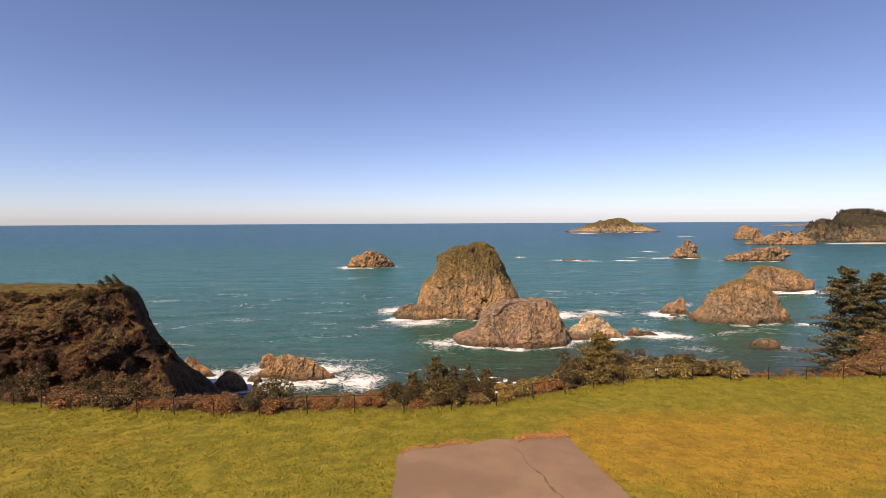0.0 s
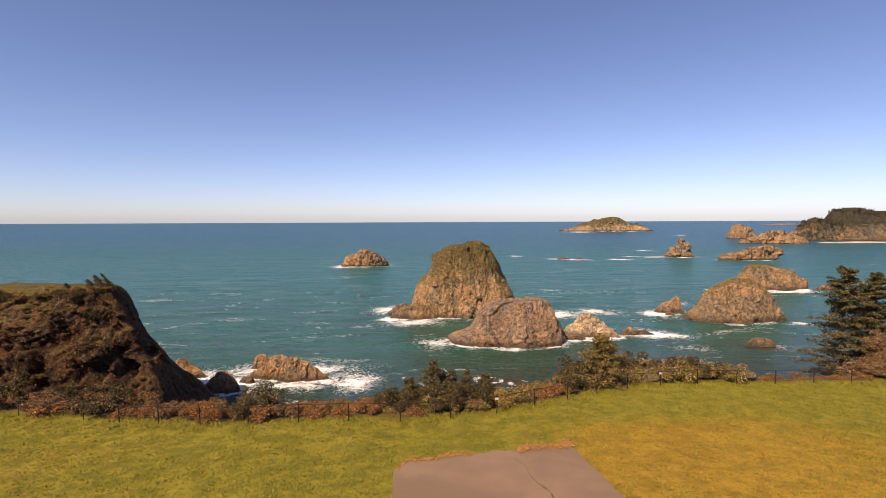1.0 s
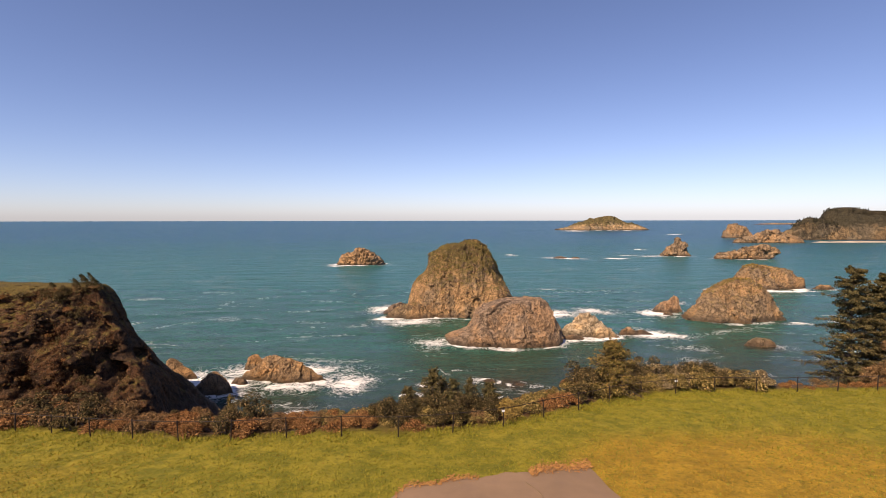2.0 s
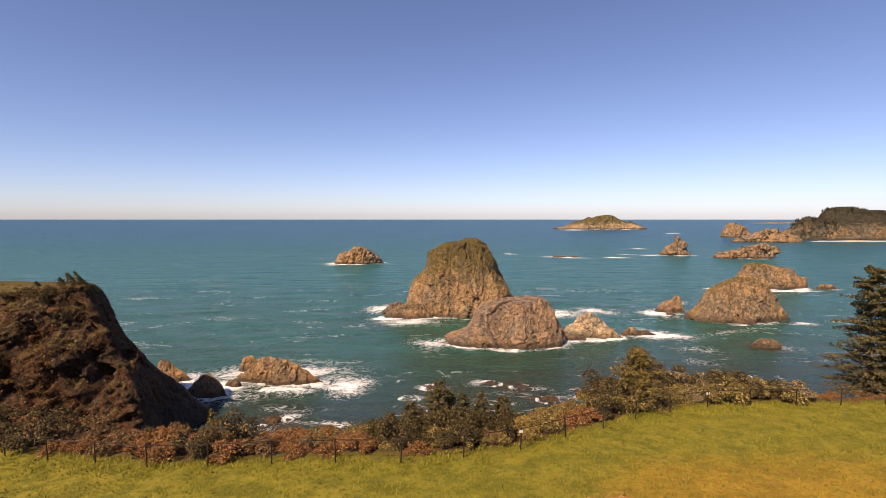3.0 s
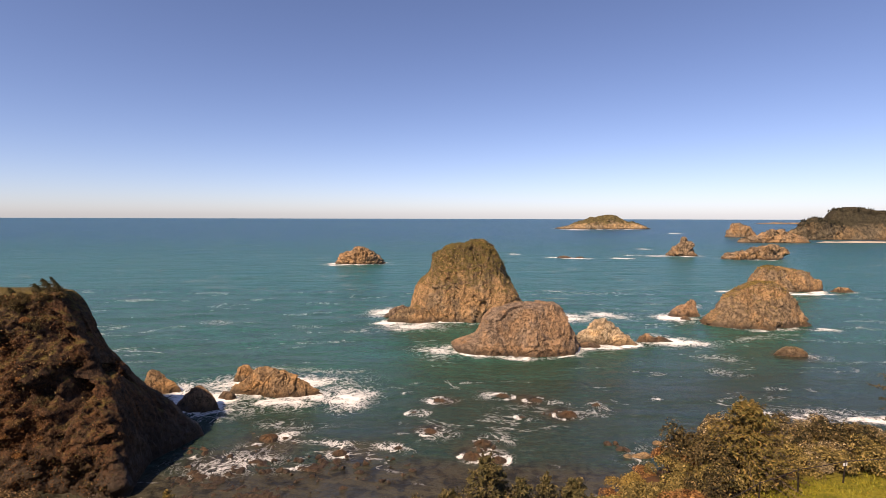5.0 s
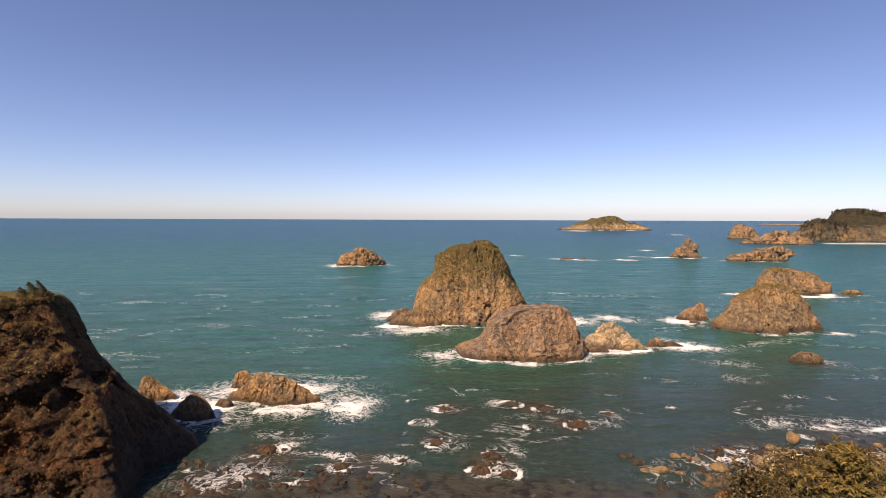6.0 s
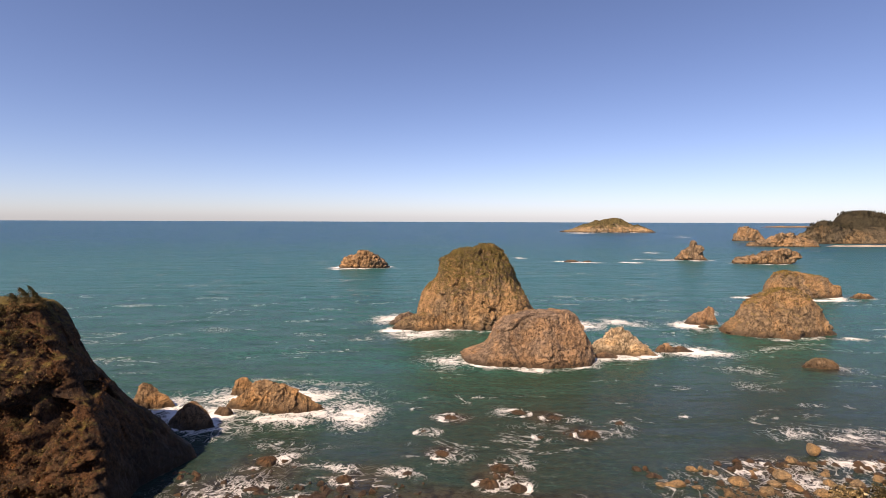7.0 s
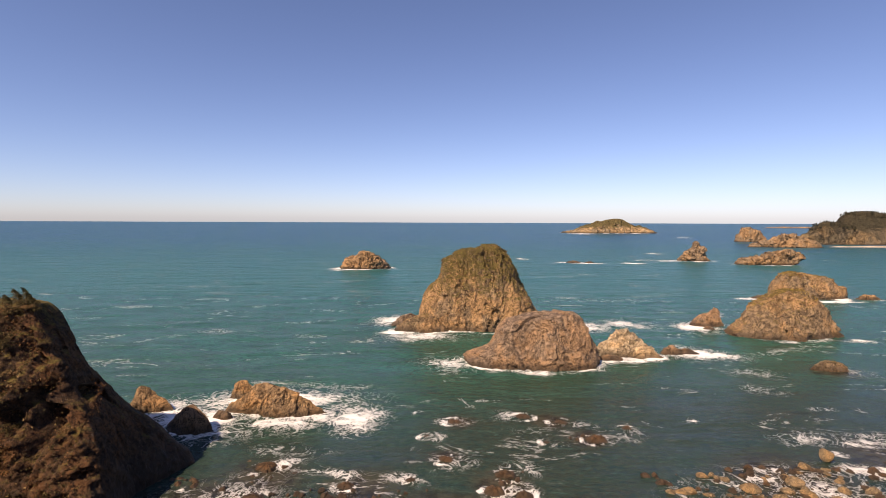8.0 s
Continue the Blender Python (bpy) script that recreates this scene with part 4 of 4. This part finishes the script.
def conifer(name, seed, height, radius, material, label, whorls, per, sprays, spray, bare=0.06, sparse=0.0, wind=(0, 0), category="tree", power=0.82):
    """A spruce or pine: tapered trunk, drooping boughs in uneven whorls, hung with needle sprays."""
    rng = np.random.default_rng(seed)
    ob = tagged(new(name), label, category)
    bm = bmesh.new()
    pts = [Vector((wind[0] * height * (t ** 2), wind[1] * height * (t ** 2), height * t - (0.6 if t == 0 else 0))) for t in np.linspace(0, 1, 9)]
    for a, b, t in zip(pts, pts[1:], np.linspace(0, 1, 9)):
        tube(bm, a, b, max(0.012, height * 0.016 * (1 - t)), max(0.008, height * 0.016 * (1 - t - 0.125)), 8)
    centers, normals = [], []
    for w in range(whorls):
        t = bare + (1 - bare) * (w + rng.uniform(-0.5, 0.5)) / whorls
        t = min(max(t, bare), 0.985)
        trunk = Vector((wind[0] * height * t * t, wind[1] * height * t * t, height * t))
        reach0 = radius * (1 - t) ** power * (0.5 + 0.5 * min(1, (t + 0.05) * 6)) + 0.02 * height
        for _ in range(per):
            if rng.random() < sparse:
                continue
            a = rng.uniform(0, 2 * math.pi)
            out = Vector((math.cos(a), math.sin(a), 0))
            joint = trunk + Vector((0, 0, rng.uniform(-0.9, 0.9) * height / whorls))
            reach = reach0 * rng.uniform(0.55, 1.15) * (1 + 1.5 * (wind[0] * out.x + wind[1] * out.y))
            rise = rng.uniform(-0.12, 0.30) + 0.55 * t
            tip = joint + out * reach + Vector((wind[0], wind[1], 0)) * reach + Vector((0, 0, reach * (rise - 0.22)))
            midp = joint + out * reach * 0.5 + Vector((0, 0, reach * (0.5 * rise - 0.02)))
            tube(bm, joint, midp, max(0.008, 0.018 * reach), 0.010 * reach + 0.004, 4)
            tube(bm, midp, tip, 0.010 * reach + 0.004, 0.004, 4)
            side = Vector((-out.y, out.x, 0))
            for _ in range(sprays):
                s = rng.uniform(0.18, 1.02)
                base = joint.lerp(midp, s * 2) if s < 0.5 else midp.lerp(tip, s * 2 - 1)
                spread = reach * 0.22 * (1.15 - s) + spray * 0.35
                p = base + side * rng.normal() * spread * 0.6 + Vector((0, 0, rng.uniform(-0.6, 0.35) * spray))
                centers.append(p)
                normals.append((out.x * 0.35 + rng.normal() * 0.45, out.y * 0.35 + rng.normal() * 0.45, 0.6 + rng.normal() * 0.35))
    part("trunk", bm, BARK, ob, "tapered brown trunk with bare limbs")
    c, nrm = np.array([tuple(p) for p in centers]), np.array(normals)
    nrm /= np.linalg.norm(nrm, axis=1)[:, None] + 1e-9
    size = spray * rng.uniform(0.6, 1.4, len(c))
    v, f = leaf_quads(c, nrm, size, size * rng.uniform(0.28, 0.5, len(c)), rng)
    child("crown", mesh_from("crown", v, f, material), ob)
    return ob


KINDS = {
    "rust": ("bramble", LEAF_RUST, "rust-red autumn bramble thicket behind the fence", 1.15, 1.05, 0.105, 0.08),
    "olive": ("bramble", LEAF_OLIVE, "olive-green leafy bramble thicket on the brink", 1.25, 1.35, 0.105, 0.10),
    "dark": ("shrub", LEAF_DARK, "dark dense evergreen shrub on the brink", 1.3, 2.5, 0.105, 0.18),
    "silver": ("coyote_brush", LEAF_SILVER, "grey-green coastal brush with pale glinting leaves", 1.3, 1.5, 0.115, 0.08),
    "brown": ("dry_bush", LEAF_BROWN, "brown dried-out bush on the bluff's brink", 1.2, 1.1, 0.105, 0.10),
    "gold": ("bramble", LEAF_YELLOW, "golden-yellow autumn bramble on the brink", 1.15, 1.15, 0.10, 0.10),
}
MODELS = {}
for n, (kind, (name, material, label, radius, height, leaf, spiky)) in enumerate(KINDS.items()):
    MODELS[kind] = [[bush(name, 500 + 10 * n + v, 1700, radius, height, leaf, material, label, spiky), False] for v in range(3)]


def plant(kind, x, y, z, scale, rnd, flat=1.0):
    model = rnd.choice(MODELS[kind])
    m = Matrix.Translation((x, y, z)) @ Matrix.Rotation(rnd.uniform(0, 6.28), 4, "Z")
    if model[1]:
        ob = copy_thing(model[0], m)
    else:
        ob, model[1] = model[0], True
        ob.matrix_basis = m
    ob.scale = (scale, scale, scale * flat)
    return ob


def kinds_at(x, d):
    if x < -24:
        return ("brown", "dark", "brown", "rust"), 1.0
    if x < -11:
        return ("brown", "rust", "brown", "rust", "dark"), 0.85
    if x < -4.5:
        return ("rust", "rust", "brown", "olive"), 0.72
    if x < 3.4:
        return (("dark",) if d > 2.6 else ("rust", "olive", "dark")), (0.8 if d > 2.6 else 0.55)
    if x < 9:
        return (("olive", "rust", "gold") if d > 2 else ("rust", "silver", "olive")), 0.85
    if x < 15:
        return ("olive", "rust", "olive", "dark"), 1.05
    if x < 26:
        return ("silver", "silver", "olive", "dark"), 1.0
    if x < 38:
        return ("brown", "brown", "rust"), 0.45
    return ("brown",), 1.15


rnd = random.Random(31)
for row in range(8):
    x = -46 + rnd.random()
    while x < 58:
        d = 1.3 + 0.75 * float(smooth(2, 5, x) * smooth(18, 14, x)) + row * 1.42 + rnd.uniform(-0.4, 0.45)
        reach = 7.5 + 2.2 * float(smooth(3, 17, x) * smooth(31, 23, x)) - 3.0 * float(smooth(24, 30, x)) + 7 * float(smooth(38, 44, x))
        if d < reach:
            kinds, scale = kinds_at(x, d)
            y = float(fence_y(x)) + d
            plant(rnd.choice(kinds), x, y, on_lawn(x, y, -0.12), scale * rnd.uniform(0.75, 1.2), rnd, rnd.uniform(0.8, 1.15))
        x += rnd.uniform(1.3, 2.0) * (1.25 if row > 4 else 1.0)
# a dense clump of dark shrubs in the dip of the brink
for _ in range(34):
    x, d = rnd.uniform(-5.2, 4.2), rnd.uniform(1.8, 7.0)
    y = float(fence_y(x)) + d
    big = rnd.uniform(0.62, 0.98) * (1.0 - 0.28 * abs(x + 0.5) / 4.7)
    plant(rnd.choice(("dark", "dark", "brown" if x > -3 else "rust", "olive")), x, y, on_lawn(x, y, -0.15), big, rnd, rnd.uniform(0.95, 1.25))
# scrub on the mound by the spruces
for _ in range(24):
    x, y = rnd.gauss(50, 4), rnd.gauss(50, 3)
    plant(rnd.choice(("brown", "brown", "olive")), x, y, on_lawn(x, y, -0.15), rnd.uniform(0.8, 1.4), rnd)
# scrub on the cliff face and its flat top
for _ in range(44):
    i, j = rnd.randrange(20, 118), rnd.randrange(45, 165)
    if j > 140 and rnd.random() < 0.6:
        continue
    p = CLIFF[i, j]
    plant(rnd.choice(("brown", "dark", "brown", "rust", "dark")), p[0], p[1], p[2] - 0.5, rnd.uniform(0.7, 1.3), rnd)
for _ in range(26):
    i, j = rnd.randrange(116, 124), rnd.randrange(60, 215)
    p = CLIFF[i, j]
    plant(rnd.choice(("dark", "dark", "brown")), p[0], p[1], p[2] - 0.35, rnd.uniform(0.6, 1.1), rnd, 0.8)

# small conifers among the brambles
def stand(ob, x, y, z, turn=0.0):
    ob.matrix_basis = pose(x, y, z, 0, 0, turn)
    return ob


stand(conifer("young_pine", 701, 4.15, 2.9, NEEDLE_WARM, "bushy young shore pine among the brambles", 26, 12, 38, 0.20, 0.02, power=0.62), 13.0, 40.2, on_lawn(13.0, 40.2, -0.1))
stand(conifer("young_spruce", 705, 3.7, 1.7, NEEDLE, "dark young spruce rising from the shrubs", 20, 8, 24, 0.18, 0.02, power=0.65), -0.9, 36.1, on_lawn(-0.9, 36.1, -0.1))
stand(conifer("young_spruce", 706, 3.0, 1.4, NEEDLE, "dark young spruce rising from the shrubs", 16, 7, 20, 0.16, 0.02), 1.7, 35.6, on_lawn(1.7, 35.6, -0.1))
stand(conifer("young_spruce", 707, 2.4, 0.9, NEEDLE_WARM, "little spruce sapling among brown brambles", 14, 6, 16, 0.15, 0.02), -15.6, 37.3, on_lawn(-15.6, 37.3, -0.2))
for n, (x, y, h, turn) in enumerate(((-2.5, 35.0, 2.7, 20), (0.5, 34.9, 3.0, 80), (3.1, 36.2, 2.7, 140), (-0.2, 37.6, 3.1, 200))):
    stand(conifer("young_spruce", 751 + n, h, 1.45, NEEDLE, "dark young spruce rising from the shrubs", 17, 8, 22, 0.17, 0.02, power=0.7), x, y, on_lawn(x, y, -0.15), turn)
# two tall spruces on the slope
for n, (x, y, crest, wide, turn) in enumerate(((68.1, 86.0, 37.6, 8.6, 0), (74.0, 86.5, 36.2, 7.4, 70))):
    foot = on_lawn(x, y, -0.4)
    stand(conifer("spruce", 711 + 4 * n, crest - foot, wide, NEEDLE, "tall ragged spruce with drooping tiered boughs", 42, 9, 85, 0.42, 0.03, 0.15, power=0.66), x, y, foot, turn)
# wind-bent trees on the cliff's edge
for n, (x, y, h) in enumerate(((-73.8, 107.2, 3.8), (-75.6, 106.6, 3.4), (-71.6, 106.2, 3.0), (-78.0, 107.0, 2.6), (-76.8, 108.6, 3.2), (-84.0, 108.0, 1.8))):
    k = int(np.argmin((CLIFF[..., 0] - x) ** 2 + (CLIFF[..., 1] - y) ** 2 + 3 * (CLIFF[..., 2] - 32) ** 2))
    p = CLIFF.reshape(-1, 3)[k]
    stand(conifer("wind_bent_tree", 721 + n, h * 0.75, 1.0, NEEDLE, "dark wind-bent tree leaning at the cliff's edge", 14, 6, 16, 0.24, 0.12, 0.1, (-0.55, -0.1)), p[0], p[1], p[2] - 0.3)


# ---- low scrub that clothes the cliff ----
def cliff_scrub(name, count, seed, material, label, size):
    rng = np.random.default_rng(seed)
    i, j = rng.integers(8, 128, count), rng.integers(36, 168, count)
    p = CLIFF[i, j] + rng.normal(0, 0.35, (count, 3))
    keep = fbm(CLIFF[i, j] * 0.22 + seed, 3, seed) > 0.47
    p = p[keep]
    nrm = rng.normal(size=p.shape) * 0.6 + (0.0, -0.5, 0.6)
    nrm /= np.linalg.norm(nrm, axis=1)[:, None]
    w = size * rng.uniform(0.5, 1.5, len(p))
    v, f = leaf_quads(p, nrm, w, w * 0.6, rng)
    tagged(new(name, mesh_from(name, v, f, material)), label, "scrub", kind="stuff")


cliff_scrub("cliff_scrub", 28000, 961, LEAF_CLIFF, "low brown scrub clinging to the cliff face", 0.30)
cliff_scrub("cliff_scrub", 9000, 967, LEAF_DARK, "low dark green scrub clinging to the cliff face", 0.34)


# ---- reef and shingle that just break the surface ----
def shelf(name, x0, x1, y0, y1, seed, lift, material, label, step=0.35):
    xs, ys = np.arange(x0, x1, step), np.arange(y0, y1, step)
    X, Y = np.meshgrid(xs, ys)
    P = np.stack([X, Y, 0 * X], -1).reshape(-1, 3)
    edge = smooth(0, 0.22, (P[:, 0] - x0) / (x1 - x0)) * smooth(0, 0.22, (x1 - P[:, 0]) / (x1 - x0)) * smooth(0, 0.45, (y1 - P[:, 1]) / (y1 - y0))
    P[:, 2] = (fbm(P * 0.16, 3, seed) - 0.5) * 1.6 + 0.7 * blocks(P * (0.9, 0.9, 1), seed + 3, 0.8) + (fbm(P * 1.3, 4, seed + 6) - 0.5) * 1.0 + lift - 1.7 * (1 - edge)
    tagged(new(name, mesh_from(name, P, grid_faces(len(ys), len(xs)), material, True)), label, "reef")


shelf("reef_shelf", -58, -6, 92, 114, 971, -0.3, REEF_ROCK, "broken weedy reef shelf barely breaking the water")
shelf("shingle_shore", 26, 104, 92, 119, 975, -0.22, SHINGLE, "dark rocky shingle shore at the bluff's foot")

# ---- boulders on the shore ----
def boulder_mesh(name, seed, material):
    bm = bmesh.new()
    bmesh.ops.create_icosphere(bm, subdivisions=2, radius=1)
    v = np.array([q.co[:] for q in bm.verts])
    n = 1.5 * (fbm(v * 1.1 + seed * 3.1, 4, seed) - 0.5) + 0.75 * blocks(v * 1.2 + seed, seed + 2, 1.1)
    chop = random.Random(seed)
    for q, k in zip(bm.verts, n):
        q.co = q.co * (1 + 0.35 * k)
    for _ in range(11):
        face = Vector((chop.gauss(0, 1), chop.gauss(0, 1), chop.gauss(0, 0.8) + 0.3)).normalized()
        at = chop.uniform(0.55, 0.85)
        for q in bm.verts:
            over = q.co.dot(face) - at
            if over > 0:
                q.co -= face * over * 0.95
    for q in bm.verts:
        q.co.z *= 0.72
    me = bpy.data.meshes.new(name)
    bm.to_mesh(me)
    bm.free()
    me.materials.append(material)
    return me


TAN = [boulder_mesh("boulder", 801 + n, BOULDER_ROCK) for n in range(5)]
WEEDY = [boulder_mesh("reef_stone", 811 + n, REEF_ROCK) for n in range(5)]


def boulder(meshes, name, x, y, r, label, group, sink=0.3):
    ob = tagged(new(name, rnd.choice(meshes)), label, "boulder", group)
    ob.matrix_basis = Matrix.Translation((x, y, r * (0.62 - sink) - 0.1)) @ Matrix.Rotation(rnd.uniform(0, 6.28), 4, "Z")
    ob.scale = (r * rnd.uniform(0.85, 1.3), r * rnd.uniform(0.85, 1.2), r * rnd.uniform(0.8, 1.1))


boulder(TAN, "boulder", 67.1, 120.2, 1.6, "lone rounded tan boulder at the water's edge", "shore boulders", -0.1)
scene.objects["boulder"].scale = (1.6, 1.5, 1.75)
for x, y, r in ((46.4, 109.5, 1.9), (55.4, 111.6, 2.0), (55.1, 107.7, 1.6), (35, 108.4, 1.7), (52, 108.6, 1.3), (66.6, 108.8, 1.8), (61.1, 117.7, 1.5), (43.5, 112.6, 1.0), (49.5, 106.5, 1.7), (58.5, 105.8, 1.8), (71.5, 110.5, 1.4), (62.0, 109.0, 1.3)):
    boulder(TAN, "boulder", x, y, r * 0.85, "large rounded tan boulder in the shore wash", "shore boulders", 0.42)
for _ in range(210):
    x = rnd.uniform(30, 96)
    y = 117.5 - abs(rnd.gauss(0, 1)) * 6.5 - 0.10 * max(0, 52 - x) ** 1.15 + (4 if x > 78 else 0) * rnd.random()
    dark = rnd.random() < 0.7
    boulder(WEEDY if dark else TAN, "boulder", x, y, rnd.choice((0.3, 0.35, 0.45, 0.6, 0.8, 1.0)), "dark weedy boulder in the shore wash" if dark else "rounded tan boulder in the shore wash", "shore boulders", 0.5)
for _ in range(70):
    x = rnd.uniform(-52, -8)
    y = 108.5 - abs(rnd.gauss(0, 1)) * 5.5 + 0.10 * max(0, -x - 30)
    boulder(WEEDY, "reef_stone", x, y, rnd.choice((0.25, 0.35, 0.5, 0.8)), "dark weedy stone on the shallow reef", "reef stones", 0.62)
for _ in range(46):
    a, d = rnd.uniform(0, 6.28), abs(rnd.gauss(0, 1))
    cx, cy = rnd.choice(((-38, 115), (-37, 112), (4.5, 111), (6, 108), (25, 129), (-58, 113), (-52, 110)))
    boulder(WEEDY, "reef_stone", cx + 3.2 * d * math.cos(a), cy + 2.4 * d * math.sin(a), rnd.choice((0.35, 0.5, 0.75)), "dark weedy stone on the shallow reef", "reef stones", 0.5)


# ---- grass ----
def grass(name, count, seed, material, dry_part, label):
    rng = np.random.default_rng(seed)
    x, y = rng.uniform(-40, 46, count), rng.uniform(8, 43, count)
    fy = fence_y(x)
    d = fy - y
    dryness = 0.85 * np.exp(-((x - 12) / 6) ** 2 - ((y - 23.5) / 5.5) ** 2) + 0.3 * np.exp(-((x - 20) / 9) ** 2 - ((y - 24) / 8) ** 2) + 0.25 * np.exp(-((x + 20) / 12) ** 2 - ((y - 22) / 8) ** 2)
    clump = fbm(np.stack([x * 0.9, y * 0.9, 0 * x], -1), 3, 90)
    chance = np.clip(dryness * 1.1, 0, 1) if dry_part else np.clip(1.1 - dryness * 1.2, 0.06, 1)
    right = np.array([pad_right(v) for v in y])
    left = np.array([pad_left(v) for v in y])
    end = np.array([pad_end(v) for v in x])
    keep = (d > -1.0) & (rng.random(count) < chance * smooth(0.12, 0.55, clump)) & ~((x > left) & (x < right + 0.05) & (y < end))
    x, y, d = x[keep], y[keep], d[keep]
    z = land_z(x, y)
    n = len(x)
    tall = (0.045 + 0.08 * rng.random(n) ** 2) * (1 + 0.8 * smooth(2.2, 0.0, d))
    vs, k = [], 3
    for b in range(k):
        a = rng.uniform(0, 2 * math.pi, n)
        lean = rng.uniform(0.3, 1.2, n) * tall
        w = rng.uniform(0.012, 0.026, n)
        root = np.stack([x + rng.normal(0, 0.03, n), y + rng.normal(0, 0.03, n), z - 0.01], -1)
        side = np.stack([-np.sin(a) * w, np.cos(a) * w, 0 * a], -1)
        tip = root + np.stack([np.cos(a) * lean, np.sin(a) * lean, tall * rng.uniform(0.7, 1.2, n)], -1)
        vs.append(np.stack([root - side, root + side, tip], 1))
    v = np.concatenate(vs).reshape(-1, 3)
    me = mesh_from(name, v, np.arange(len(v)).reshape(-1, 3), material)
    tagged(new(name, me), label, "grass", kind="stuff")


grass("grass", 190000, 901, GRASS, False, "short green lawn grass in uneven tufts")
grass("dry_grass", 90000, 905, GRASS_DRY, True, "short dry orange-yellow grass in a worn patch")


# ---- woods along the crest of the far headland ----
def far_woods():
    rng = np.random.default_rng(950)
    n = 490
    x = np.r_[rng.uniform(735, 805, 220), rng.uniform(805, 1400, 160), rng.uniform(655, 732, 110)]
    knoll = x < 733
    z0 = np.where(knoll, np.interp(x, (655, 664, 680, 695, 710, 732), (26, 31, 38, 38, 33, 29)), np.interp(x, (733, 744, 790, 832, 1400), (53, 56, 56, 48, 45)))
    y = np.where(knoll, 962, 985) + rng.normal(0, 9, n)
    h = rng.uniform(3.5, 8.0, n)
    c, nr, size = [], [], []
    for a, b, d, k in zip(x, y, z0, h):
        for _ in range(26):
            t = rng.random()
            r = 0.34 * k * (1 - t)
            ang = rng.uniform(0, 6.28)
            c.append((a + r * math.cos(ang), b + r * math.sin(ang), d - 2 + k * t))
            nr.append((math.cos(ang) + 0.3 * rng.normal(), math.sin(ang) + 0.3 * rng.normal(), 0.5))
            size.append(rng.uniform(1.0, 2.2))
    c, nr, size = np.array(c), np.array(nr), np.array(size)
    nr /= np.linalg.norm(nr, axis=1)[:, None]
    v, f = leaf_quads(c, nr, size, size * 0.7, rng)
    tagged(new("far_woods", mesh_from("far_woods", v, f, FAR_WOOD)), "dark conifer woods along the far headland's crest", "woods", kind="stuff")


far_woods()


# ---- turf on the crowns of the larger rocks ----
def turf(ob, lowest, count, seed, size, material, label):
    me = ob.data
    n = len(me.vertices)
    co, nr = np.empty(n * 3), np.empty(n * 3)
    me.vertices.foreach_get("co", co)
    me.vertices.foreach_get("normal", nr)
    co, nr = co.reshape(-1, 3), nr.reshape(-1, 3)
    rng = np.random.default_rng(seed)
    patch = fbm(co * 0.25 + seed, 3, seed)
    good = np.nonzero((co[:, 2] > lowest) & (nr[:, 2] + 1.6 * (patch - 0.5) + 0.03 * (co[:, 2] - lowest) > 0.55))[0]
    pick = rng.choice(good, count)
    p = co[pick] + rng.normal(0, 0.35, (count, 3)) * (1, 1, 0.3)
    face = nr[pick] * 0.5 + rng.normal(size=(count, 3)) * 0.5 + (0, 0, 0.4)
    face /= np.linalg.norm(face, axis=1)[:, None]
    w = size * rng.uniform(0.5, 1.4, count)
    v, f = leaf_quads(p, face, w, w * 0.5, rng)
    child("turf", mesh_from("turf", v, f, material), ob, label)


turf(scene.objects["rocky_islet"], 20.0, 6500, 981, 0.48, LEAF_OLIVE, "olive turf and low scrub on the crown")
for ob in [o for o in scene.objects if o.name.startswith("sea_rock") and o.data.materials[0] == TURF_ROCK]:
    turf(ob, 11.0, 1500, 985, 0.55, LEAF_YELLOW, "thin yellow-green turf on the crown")
